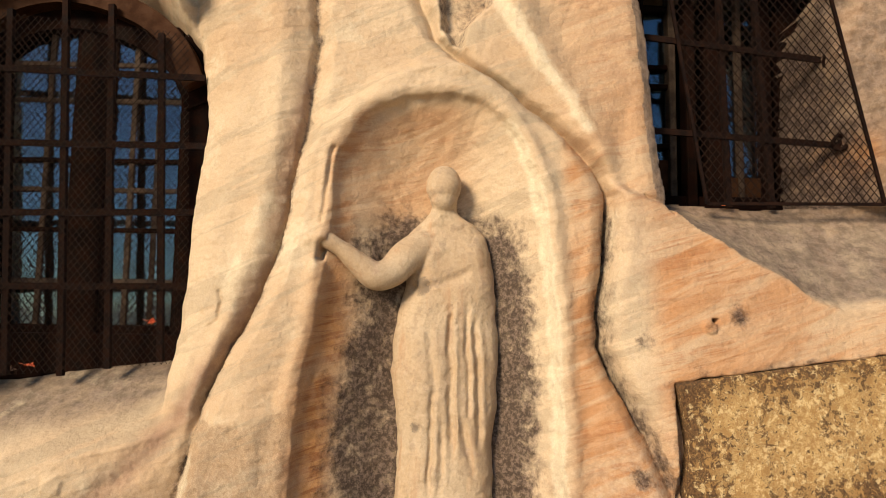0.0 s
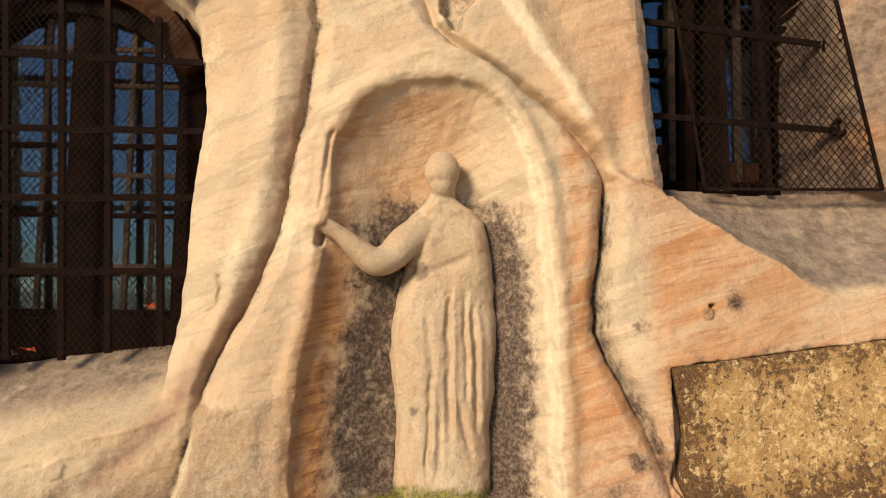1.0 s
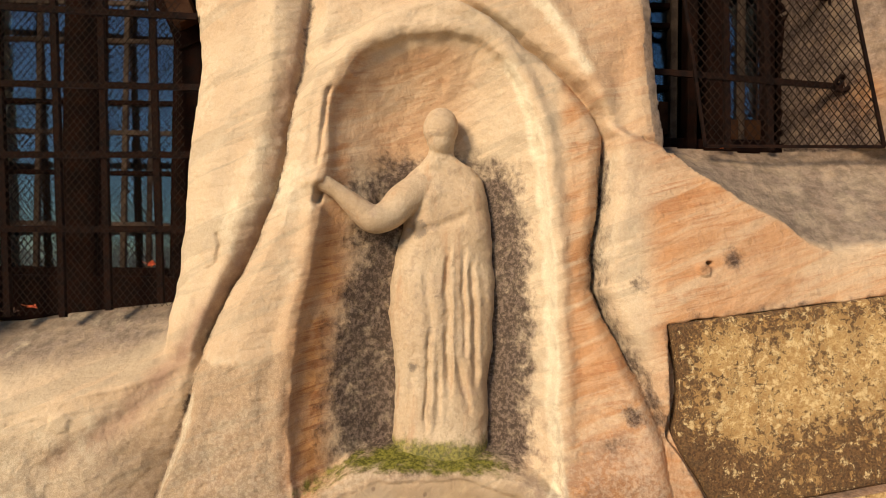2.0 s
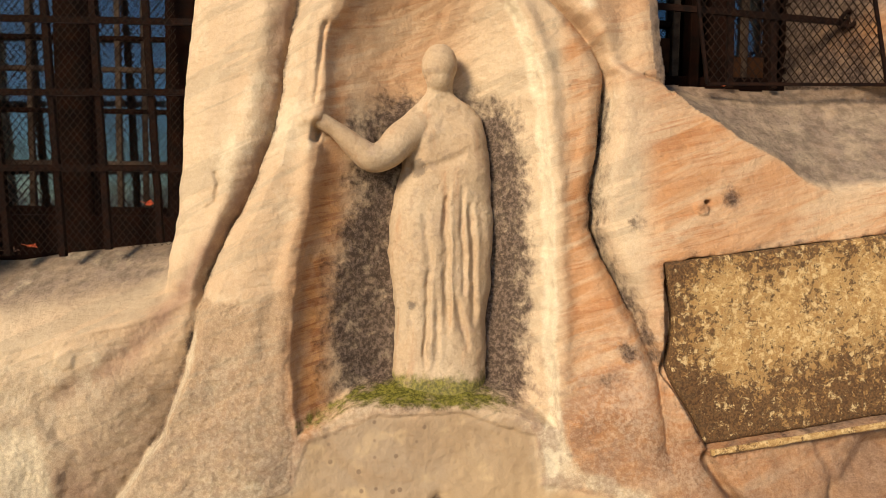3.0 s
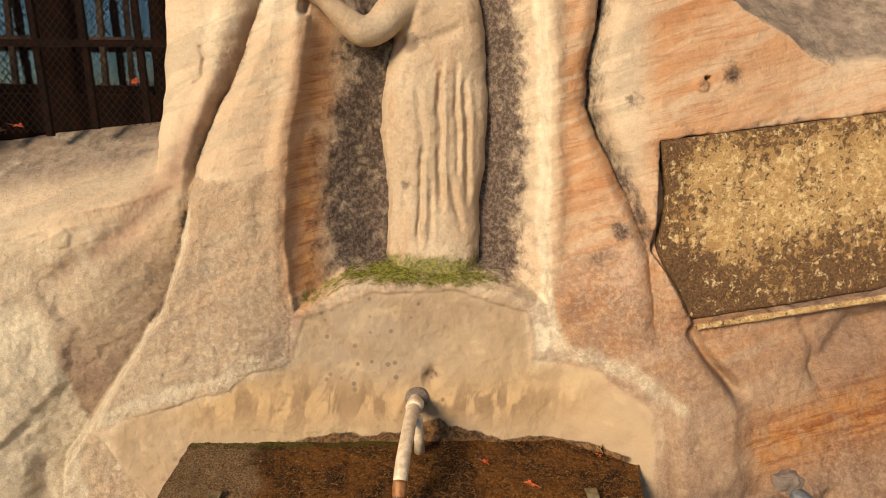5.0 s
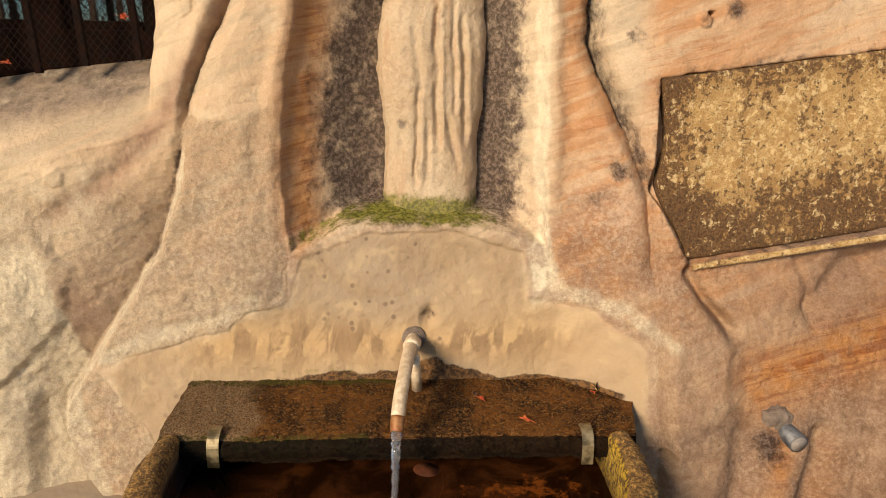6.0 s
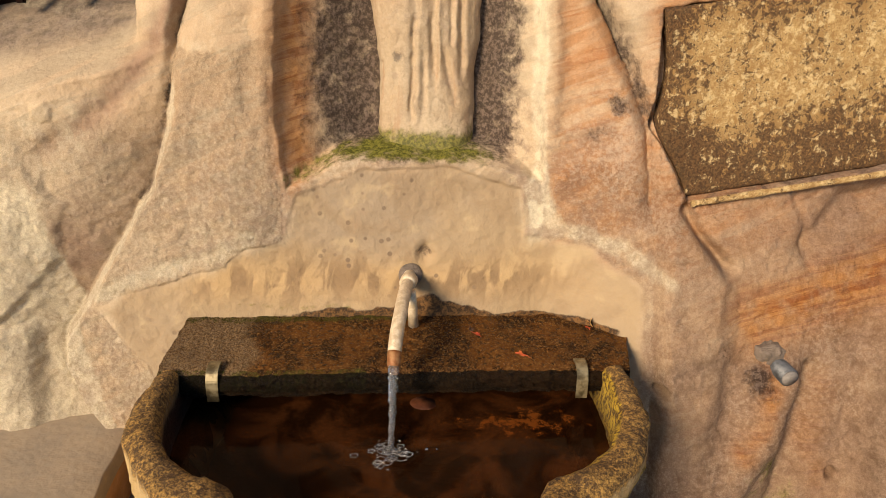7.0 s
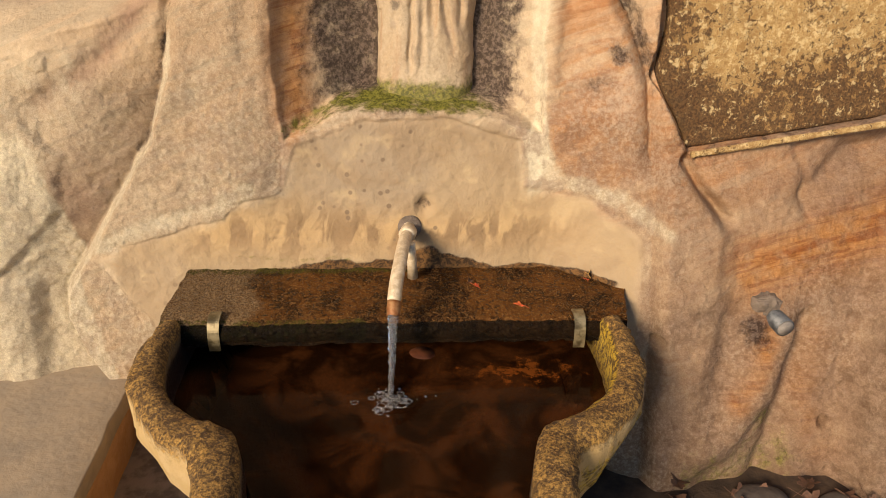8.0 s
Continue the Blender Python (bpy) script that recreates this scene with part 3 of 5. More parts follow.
    join = np.where(wx > er, back_sill, np.maximum(slab, 1.60))
    right = np.where(wz > join, high, lower)
    near = sstep(-0.02, 0.02, wz - join) * np.where(wx < er, 1, 0)
    right = np.where(wx < er, drape * near + lower * (1 - near), right)
    dq = in_shape(wx, wz, PLAQUE_HOLE)
    right = right + 0.050 * sstep(-0.002, 0.008, dq)
    # lower right: sloping folds of the rock and a dark boulder
    fold = to_line(wx, wz, [(0.76, 0.775), (0.80, 0.71), (0.858, 0.64)])
    right = right + 0.055 * np.exp(-(fold / 0.014) ** 2)
    lee = np.interp(wz, [0.0, 0.62, 0.78, 1.0], [0.84, 0.875, 0.76, 0.76])
    right = right - 0.035 * sstep(0.78, 0.70, Z) * sstep(0.02, -0.06, wx - lee)
    right = right + 0.012 * np.exp(-(to_line(wx, wz, [(1.02, 0.84), (1.05, 0.74), (1.06, 0.65)]) / 0.012) ** 2)
    right = right + 0.035 * np.exp(-(to_line(wx, wz, [(1.06, 0.70), (1.16, 0.79), (1.30, 0.84)]) / 0.03) ** 2)
    right = right - 0.05 * np.exp(-(to_line(wx, wz, [(1.0, 0.40), (0.95, 0.25), (0.85, 0.10)]) / 0.06) ** 2)
    right = right + 0.04 * np.exp(-(to_line(wx, wz, [(1.07, 0.40), (1.04, 0.2), (1.0, 0.0)]) / 0.035) ** 2)
    boulder = in_shape(wx, wz, [(1.258, 0.60), (1.195, 0.45), (1.175, 0.306), (1.19, -0.1), (1.9, -0.1), (1.9, 0.7), (1.4, 0.72)])
    right = right - 0.10 * sstep(-0.02, 0.06, boulder)
    for hx, hz, hr in ((0.697, 0.362, 0.012), (1.145, 0.149, 0.014), (0.78, 1.368, 0.006)):
        right = right + 0.05 * sstep(hr * 1.3, hr * 0.7, np.hypot(wx - hx, wz - hz))
    right = right - 0.010 * sstep(0.022, 0.012, np.hypot(wx - 0.765, wz - 1.352))

    # put the three together; the lower core melts into the right
    melt = sstep(0.86, 0.70, Z)
    soft_r = sstep(-0.03, 0.05, wx - 0.62) * melt
    Y = np.where(wx < cl, left, np.where(wx < cr, core, right))
    mixed = core * (1 - soft_r) + right * soft_r
    Y = np.where((wx > 0) & (Z < 0.86), Y * (1 - melt) + mixed * melt, Y)
    Y = Y + 0.0012 * fbm(X, Z, 0.02, 71, 2)

    # broken, pitted skin low on the rock, and layers that weather in and out
    skin = 1.105 + 0.035 * fbm(X, Z, 0.10, 131, 3)
    rawness = np.where((wx > cl) & (wx < 0.0), sstep(0.008, -0.008, wz - skin), 0.0) * sstep(0.0, -0.012, dn)
    rawness = np.maximum(rawness, np.where(wx < cl, sstep(1.0, 0.88, wz), 0.0))
    rawness = np.maximum(rawness, 0.8 * sstep(0.40, 0.50, wx) * sstep(0.92, 0.80, wz - 0.05 * rough))
    rawness = rawness * (1 - pmask)
    crag = 1 - np.abs(fbm(X, Z, 0.055, 141, 3))
    pitting = sstep(0.15, 0.65, vnoise(X, Z, 0.019, 151)) + 0.6 * sstep(0.2, 0.6, vnoise(X, Z, 0.011, 153))
    Y = Y + rawness * (0.004 - 0.0022 * crag + 0.0018 * pitting + 0.0016 * fbm(X, Z, 0.025, 161, 2))
    tilt = Z - 0.22 * X + 0.01 * rough
    layers = np.interp(np.mod(tilt * 1000 + 9 * fbm(X, Z, 0.2, 171, 2), 37) / 37, [0, 0.12, 0.2, 0.9, 1], [1, 0.2, 0, 0.15, 1])
    clean = sstep(0.0, 0.3, vnoise(X, Z, 0.16, 175) + 0.35) * (1 - rawness) * (1 - pmask) * sstep(0.03, 0.0, dn)
    Y = Y + 0.0015 * layers * clean
    # blistered flake on the left fold
    flake = in_shape(wx, wz, [(-0.452, 1.34), (-0.468, 1.38), (-0.455, 1.425), (-0.428, 1.43), (-0.412, 1.40), (-0.425, 1.36)])
    Y = Y - 0.004 * sstep(0.0, 0.006, flake) + 0.006 * np.exp(-(to_line(wx, wz, [(-0.425, 1.36), (-0.412, 1.40), (-0.422, 1.425)]) / 0.004) ** 2)
    flake = in_shape(wx, wz, [(-0.79, 0.985), (-0.80, 0.955), (-0.775, 0.94), (-0.745, 0.95), (-0.74, 0.985), (-0.76, 1.0)])
    Y = Y - 0.005 * sstep(0.0, 0.008, flake)

    # deposits and colours of the stone, plus shade and lit edges painted in
    blot = 0.5 + 0.5 * fbm(X, Z, 0.25, 91, 4)
    a = {"rough": rawness}
    a["dab"] = pmask * np.exp(-((wz - 0.565 - 0.02 * rough) / 0.055) ** 2) * sstep(-0.55, -0.35, X) * sstep(0.62, 0.3, X)
    right_side = np.where(wx > cr, 1.0, 0.0)
    a["orange"] = np.clip(right_side * sstep(0.60, 0.68, X) * (0.85 - 0.3 * blot) * sstep(-0.02, 0.02, slab - wz) + right_side * 0.45 * sstep(0.3, 0.6, X) * sstep(1.62, 1.7, Z), 0, 1)
    a["orange"] = np.maximum(a["orange"], 0.75 * sstep(0.41, 0.47, wx) * np.where(wx < cr, 1, 0) * sstep(0.55, 0.65, Z))
    a["orange"] = np.maximum(a["orange"], 0.5 * sstep(0.0, 0.05, dn) * sstep(1.50, 1.70, wz - 0.35 * np.abs(wx - 0.0)) * sstep(0.28, 0.1, wx))
    a["orange"] = np.maximum(a["orange"], 0.7 * np.exp(-((dn - 0.022) / 0.035) ** 2) * sstep(0.0, -0.1, wx) * sstep(0.72, 0.82, Z))
    a["orange"] = np.maximum(a["orange"] * (1 - 0.6 * sstep(0.8, 0.6, Z)), 0.0)
    a["pink"] = np.clip(np.maximum(0.8 * sstep(0.62, 0.75, X) * sstep(0.5, 0.3, Z), 0.55 * sstep(0.47, 0.53, X) * sstep(1.02, 0.9, Z)) * (0.4 + blot), 0, 1)
    a["pink"] = np.maximum(a["pink"], 0.8 * np.exp(-(to_line(wx, wz, [(-0.23, 2.0), (-0.27, 1.75), (-0.30, 1.52), (-0.37, 1.33), (-0.50, 1.12), (-0.65, 0.955), (-0.78, 0.88)]) / 0.028) ** 2) * np.where(wx < cl, 1, 0))
    a["pink"] = np.maximum(a["pink"], 0.7 * sstep(-0.02, 0.03, cl - wx) * sstep(0.85, 0.6, Z) * sstep(0.0, 0.03, wx + 0.80))
    # weathered grey ledges; the tone also takes in the right ledge's shade
    a["grey"] = np.clip(sstep(0.0, 0.02, wz - slab) * np.where(wx > er - 0.03, 1, 0) * (wx > 0.6) + sstep(0.04, 0.12, Z - crest) * np.where((wx < el) & (Z < 1.4), 1, 0), 0, 1)
    a["grey"] = np.maximum(a["grey"], 0.8 * sstep(0.0, 0.04, boulder))
    a["grey"] = np.maximum(a["grey"], 0.35 * np.exp(-((cl - wx) / 0.08) ** 2) * np.where(wx < cl, 1, 0) * sstep(1.02, 0.9, Z))
    a["grey"] = np.maximum(a["grey"], 0.30 * blot * sstep(1.0, 0.85, Z) * np.where(wx < cl, 1, 0))
    a["grey"] = np.maximum(a["grey"], 0.5 * np.exp(-(np.hypot(wx + 0.26, wz - 0.72) / 0.09) ** 2))
    # grey streak rising towards the pipe stub
    a["grey"] = np.maximum(a["grey"], 0.8 * np.exp(-(to_line(wx, wz, [(0.70, 0.40), (0.80, 0.44), (0.88, 0.46)]) / 0.03) ** 2))
    # first term paints the sunlit right edge of the niche
    a["pale"] = np.clip(0.75 * np.exp(-((dn - 0.010) / 0.022) ** 2) * sstep(0.22, 0.33, wx) + 0.7 * np.exp(-(to_line(wx, wz, [(-0.68, 0.53), (-0.55, 0.58), (-0.37, 0.635), (-0.3, 0.68)]) / 0.035) ** 2) + 0.7 * np.exp(-(to_line(wx, wz, [(0.41, 0.80), (0.47, 0.70), (0.60, 0.68), (0.70, 0.62)]) / 0.035) ** 2), 0, 1)
    a["pale"] = np.maximum(a["pale"], 0.35 * sstep(1.50, 1.70, Z) * sstep(0.0, 0.03, dn) * sstep(0.05, 0.2, wx) * sstep(1.95, 1.8, Z))
    a["pale"] = np.maximum(a["pale"], 0.42 * sstep(0.0, -0.12, wx) * sstep(0.95, 1.15, Z) * sstep(0.0, -0.01, dn) * (0.6 + 0.6 * blot))
    # bright sunlit bevel of the core's left edge, painted on
    a["pale"] = np.maximum(a["pale"], 0.9 * np.exp(-((wx - cl - 0.018) / 0.016) ** 2) * sstep(1.2, 0.95, Z) * np.where(wx > cl, 1, 0))
    a["pale"] = np.maximum(a["pale"], np.where(wx < cl, 1, 0) * sstep(1.06, 0.95, Z) * (0.35 + 0.35 * blot) * sstep(0.08, 0.22, cl - wx))
    a["pale"] = np.maximum(a["pale"], 0.8 * sstep(-0.78, -0.82, wx + 0.25 * (wz - 0.75)) * sstep(0.86, 0.78, wz))
    a["pale"] = np.maximum(a["pale"], rawness * np.where((wx > cl) & (wx < -0.1), 0.22 + 0.30 * blot, 0))
    # painted highlight along the drapery fold
    a["pale"] = np.maximum(a["pale"], 0.7 * np.exp(-(to_line(wx, wz, [(0.25, 2.30), (0.34, 2.12), (0.44, 1.97), (0.50, 1.87)]) / 0.035) ** 2) * np.where(wx > cr, 1, 0))
    a["pale"] = np.maximum(a["pale"], 0.55 * np.where(wx > cr, 1, 0) * np.exp(-((wx - cr) / 0.07) ** 2) * sstep(1.25, 1.4, Z) * sstep(1.75, 1.65, Z))
    a["plaster"] = sstep(-0.022, 0.022, dp + 0.014 * lump)
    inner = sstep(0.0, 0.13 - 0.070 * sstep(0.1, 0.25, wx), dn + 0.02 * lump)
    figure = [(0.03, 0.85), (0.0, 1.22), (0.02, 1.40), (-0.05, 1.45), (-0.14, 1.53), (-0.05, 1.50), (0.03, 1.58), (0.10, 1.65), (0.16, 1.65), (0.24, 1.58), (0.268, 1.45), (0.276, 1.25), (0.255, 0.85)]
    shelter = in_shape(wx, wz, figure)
    # darker close round the figure's outline and low in the niche
    niche_dark = sstep(0.18, 0.03, -shelter + 0.02 * lump) * sstep(1.74, 1.55, wz)
    niche_dark = np.maximum(niche_dark, sstep(1.50, 1.30, wz) * sstep(0.035, 0.10, dn))
    a["grime_shade"] = np.clip(inner * niche_dark * sstep(0.83, 0.9, wz) * 0.95, 0, 1)
    a["grime_shade"] = np.maximum(a["grime_shade"], 0.42 * sstep(0.02, 0.06, dn) * sstep(1.5, 1.2, wz) * sstep(0.1, -0.05, wx) * sstep(0.82, 0.9, wz))
    top_wet = 0.484 + 0.010 * fbm(X, Z, 0.07, 111, 3) + 0.030 * np.exp(-((X - 0.15) / 0.06) ** 2) + 0.016 * np.exp(-((X - 0.02) / 0.16) ** 2)
    wet = sstep(0.006, -0.006, wz - top_wet) * sstep(-0.32, -0.1, X) * sstep(0.625, 0.595, X)
    a["grime_shade"] = np.maximum(a["grime_shade"], wet * 1.25)
    # shade of the two clefts painted into the stone colour
    a["grime_shade"] = np.maximum(a["grime_shade"], 0.7 * np.exp(-((wx - cr - 0.006) / 0.022) ** 2) * sstep(0.9, 1.0, Z) * sstep(1.75, 1.6, Z))
    a["grime_shade"] = np.maximum(a["grime_shade"], 0.55 * np.exp(-((cl - wx) / 0.012) ** 2) * sstep(0.6, 0.8, Z))
    for gx, gz, gr, ga in ((0.838, 1.376, 0.030, 0.8), (0.605, 1.318, 0.035, 0.7), (0.592, 1.003, 0.032, 0.75), (0.136, 0.632, 0.022, 0.8), (0.765, 1.352, 0.02, 0.5), (0.545, 0.94, 0.03, 0.4), (0.385, 0.865, 0.02, 0.5), (1.32, 1.78, 0.03, 0.9), (0.935, 0.395, 0.042, 0.95), (0.72, 1.25, 0.02, 0.4)):
        a["grime_shade"] = np.maximum(a["grime_shade"], ga * np.exp(-(np.hypot(wx - gx, (wz - gz)) / gr) ** 2))
    a["grime_shade"] = np.maximum(a["grime_shade"], 0.5 * sstep(0.03, 0.0, np.abs(dq)) * (wx > 0.6))
    # shade inside the upper pit, also put into the colour
    a["grime_shade"] = np.maximum(a["grime_shade"], 0.5 * sstep(0.0, 0.01, pit))
    a["moss"] = np.clip(0.95 * np.exp(-((wz - floor_z - 0.018) / 0.024) ** 2) * np.where((dn > 0.0), 1, 0) * sstep(0.42, 0.2, wx) * (0.72 + 0.28 * sstep(-0.1, 0.05, wx)), 0, 1)
    a["moss"] = np.maximum(a["moss"], 0.55 * np.exp(-(np.hypot(wx - 0.98, (wz - 0.17)) / 0.09) ** 2))
    a["moss"] = np.maximum(a["moss"], 0.45 * np.exp(-((wz - 0.50) / 0.012) ** 2) * sstep(-0.4, -0.3, X) * sstep(0.1, -0.1, X))
    a["rust"] = np.clip(0.8 * np.exp(-(to_line(wx, wz, [(0.965, 0.40), (0.95, 0.30), (0.90, 0.22)]) / 0.022) ** 2) + 0.95 * np.exp(-(to_line(wx, wz, [(0.93, 0.53), (1.15, 0.60), (1.35, 0.70)]) / 0.075) ** 2) + 0.3 * np.exp(-(to_line(wx, wz, [(1.10, 0.36), (1.08, 0.22), (1.14, 0.08)]) / 0.04) ** 2) + 0.8 * np.exp(-((dn - 0.045) / 0.045) ** 2) * sstep(0.0, -0.1, wx) * sstep(0.8, 0.85, Z) * sstep(1.6, 1.3, Z) + 0.7 * np.exp(-(np.hypot(wx - 1.30, wz - 1.83) / 0.06) ** 2), 0, 1)
    a["wet"] = wet
    a["moss"] = np.maximum(a["moss"], (0.42 * sstep(0.22, 0.05, wz) + 0.1) * sstep(0.7, 0.8, X) * sstep(1.15, 1.05, X) * sstep(0.4, 0.2, wz))
    in_reveal = sstep(1.17, 1.20, wx) * sstep(1.68, 1.70, wz)
    a["grey"] = np.maximum(a["grey"], 0.9 * in_reveal)
    a["grime_shade"] = np.maximum(a["grime_shade"], 0.8 * in_reveal * sstep(0.04, -0.03, wx - rr))
    a["brown"] = np.clip((0.25 + 0.75 * blot) * sstep(0.60, 0.72, X) * sstep(0.66, 0.45, Z - 0.12 * blot) + 0.5 * sstep(0.64, 0.75, X) * sstep(0.84, 0.76, Z) * blot + 0.30 * sstep(0.5, 0.65, X) * blot, 0, 1)
    a["worn"] = np.where(wx < cl, 0.55, 1.0) * np.clip((0.12 + 0.95 * sstep(1.15, 0.8, Z) + 0.25 * sstep(0.45, 0.6, X)) * (0.45 + 0.75 * blot) * (1 - pmask) * (1 - 0.35 * sstep(-0.1, -0.3, X)) * (0.85 - 0.45 * sstep(0.6, 0.8, X)), 0, 1)

    n, m = len(zs), len(xs)
    idx = np.arange(n * m).reshape(n, m)
    quads = np.stack([idx[:-1, :-1], idx[:-1, 1:], idx[1:, 1:], idx[1:, :-1]], -1).reshape(-1, 4)
    deep = Y.ravel()[quads].max(1) < 2.05
    quads = quads[deep]
    used, inv = np.unique(quads, return_inverse=True)
    quads = inv.reshape(-1, 4)
    co = np.stack([X, Y, Z], -1).reshape(-1, 3)[used]
    me = bpy.data.meshes.new("wall_north")
    me.vertices.add(len(co))
    me.vertices.foreach_set("co", co.ravel())
    me.loops.add(quads.size)
    me.loops.foreach_set("vertex_index", quads.ravel().astype(np.int32))
    me.polygons.add(len(quads))
    me.polygons.foreach_set("loop_start", np.arange(0, quads.size, 4, dtype=np.int32))
    me.polygons.foreach_set("use_smooth", np.ones(len(quads), bool))
    me.update(calc_edges=True)
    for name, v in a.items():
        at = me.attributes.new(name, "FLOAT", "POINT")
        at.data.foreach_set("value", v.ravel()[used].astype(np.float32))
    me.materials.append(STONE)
    return tagged(new("wall_north", me), "cream and orange sandstone rock face carved with a niche and drapery", "rock wall", kind="structure")


rock_face()


def closing_walls():
    """Near-black boxes as unlit rooms behind both windows; plain wall over and beside the carved face."""
    for n, (x0, x1, z0, z1) in enumerate(((-1.9, 0.0, 0.9, 2.8), (0.62, 2.2, 1.3, 2.8))):
        bm = bmesh.new()
        bmesh.ops.create_cube(bm, size=1, matrix=pose((x0 + x1) / 2, 2.75, (z0 + z1) / 2) @ Matrix.Diagonal((x1 - x0, 1.3, z1 - z0, 1)))
        bm.faces.ensure_lookup_table()
        front = [f for f in bm.faces if f.calc_center_median().y < 2.2]
        bmesh.ops.delete(bm, geom=front, context="FACES")
        tagged(part("wall_room_%s" % "ab"[n], bm, DARK), "added dark box for the unlit room behind the barred window", "wall", kind="structure")
    bm = bmesh.new()
    box(bm, (0.1, 1.95, 4.0), (9, 0.5, 3.02))
    tagged(part("wall_upper", bm, PAVING), "plain sandstone wall above the carving", "wall", kind="structure")
    for n, x in enumerate((-3.2, 3.5)):
        bm = boxed((x, 1.85, 1.2), (3.5, 0.5, 2.6))
        tagged(part("wall_side_%s" % "ab"[n], bm, PAVING), "plain sandstone wall beside the carving", "wall", kind="structure")


closing_walls()


def ground():
    bm = bmesh.new()
    n = 60
    rows = []
    for j in range(n + 1):
        y = 1.6 - 0.06 * j if j <= 40 else -0.8 - 1.8 ** ((j - 40) * 0.72)
        row = []
        for i in range(n + 1):
            s = (i - n / 2) / (n / 2)
            x = 2.2 * s + 300 * s ** 9
            row.append(bm.verts.new((x, y, 0.012 * noise.noise((x * 3, y * 3, 0)))))
        rows.append(row)
    for a, b in zip(rows, rows[1:]):
        for i in range(n):
            bm.faces.new((a[i], b[i], b[i + 1], a[i + 1]))
    tagged(part("ground", bm, EARTH, smooth=True), "dark earth at the rock's foot, unseen pale sand added for bounce light", "ground", kind="structure")


ground()


def rough_block(size, seed, cuts=8, amount=0.006):
    """A stone block with worn, uneven faces, centred at the origin."""
    bm = boxed((0, 0, 0), size, bevel=min(size) * 0.08)
    bmesh.ops.subdivide_edges(bm, edges=[e for e in bm.edges if e.calc_length() > 0.06], cuts=cuts, use_grid_fill=True)
    for v in bm.verts:
        q = v.co * 9 + Vector((seed * 7.1, 0, 0))
        v.co += amount * noise.noise_vector(q) + amount * 0.5 * noise.noise_vector(q * 3)
    return bm


def left_step():
    root = thing("stone_step", "worn grey sandstone step with an orange riser under the rock", "step")
    root.matrix_world = pose(-1.215, 1.10, 0.0, 0, 0, 5)
    top = part("tread", rough_block((1.2, 0.95, 0.05), 3, 14, 0.006), PAVING, root, smooth=True)
    top.location.z = 0.156
    riser = part("riser", rough_block((1.19, 0.94, 0.16), 5, 14, 0.008), ORANGE_STONE, root, "orange sandstone riser", smooth=True)
    riser.location.z = 0.06


left_step()


# ---- statue in the niche ----
def statue():
    bm = bmesh.new()
    zz = [1.70, 1.643, 1.625, 1.61, 1.578, 1.536, 1.45, 1.40, 1.29, 1.226, 1.15, 1.05, 0.94, 0.86, 0.82]
    lx = [0.103, 0.100, 0.083, 0.062, 0.030, 0.028, 0.036, 0.021, 0.001, -0.002, 0.012, 0.020, 0.027, 0.026, 0.02]
    rx = [0.160, 0.166, 0.190, 0.216, 0.243, 0.256, 0.267, 0.270, 0.275, 0.275, 0.270, 0.263, 0.258, 0.254, 0.25]
    dep = [0.035, 0.038, 0.045, 0.055, 0.066, 0.076, 0.082, 0.076, 0.078, 0.080, 0.080, 0.082, 0.086, 0.092, 0.095]
    rings, n = [], 144
    lx[-3:], rx[-3:], dep[-3:] = [0.022, 0.010, -0.005], [0.260, 0.264, 0.272], [0.090, 0.104, 0.115]
    zz, lx, rx, dep = zz[::-1], lx[::-1], rx[::-1], dep[::-1]
    for k in range(190):
        z = 0.82 + (1.70 - 0.82) * k / 189
        l, r, d = np.interp(z, zz, lx), np.interp(z, zz, rx), np.interp(z, zz, dep)
        yc = float(base(0.1, z)) + 0.150 + 0.012 * float(sstep(1.2, 0.9, z)) - 0.045 * float(sstep(1.57, 1.67, z))
        ring = []
        for i in range(n):
            t = 2 * math.pi * i / n
            c, s = math.cos(t), math.sin(t)
            x = (l + r) / 2 + (r - l) / 2 * math.copysign(abs(c) ** 0.75, c)
            y = yc + d * math.copysign(abs(s) ** 0.8, s)
            if s < 0:
                cut = 0.0
                for x0, x1, za, zb, dp, wd in ((0.158, 0.152, 1.02, 1.415, 0.020, 0.0055), (0.200, 0.194, 1.10, 1.41, 0.013, 0.005), (0.224, 0.216, 1.04, 1.37, 0.014, 0.006), (0.098, 0.108, 0.93, 1.20, 0.016, 0.0055), (0.118, 0.090, 1.12, 1.36, 0.006, 0.008), (0.125, 0.132, 0.92, 1.12, 0.008, 0.005), (0.214, 0.172, 0.97, 1.14, 0.011, 0.007), (0.045, 0.066, 0.93, 1.14, 0.005, 0.009), (0.062, 0.034, 1.16, 1.34, 0.004, 0.008)):
                    if za < z < zb:
                        xf = x1 + (x0 - x1) * (zb - z) / (zb - za)
                        fade = min(1, (z - za) / 0.06, (zb - z) / 0.05)
                        cut += fade * (dp * math.exp(-((x - xf) / wd) ** 2) - 0.4 * dp * math.exp(-((x - xf - 2.2 * wd) / (1.3 * wd)) ** 2))
                # waist, chest and the hem that runs across
                cut -= 0.010 * math.exp(-((x - 0.10) / 0.05) ** 2 - ((z - 1.535) / 0.045) ** 2)
                cut -= 0.008 * math.exp(-((x - 0.215) / 0.04) ** 2 - ((z - 1.53) / 0.06) ** 2)
                zl = 1.425 + 0.35 * (x - 0.04)
                cut += 0.008 * math.exp(-((z - zl) / 0.012) ** 2) * (1 if x < 0.2 else 0.3)
                cut -= 0.012 * math.exp(-((x - 0.075) / 0.05) ** 2 - ((z - 1.25) / 0.12) ** 2)
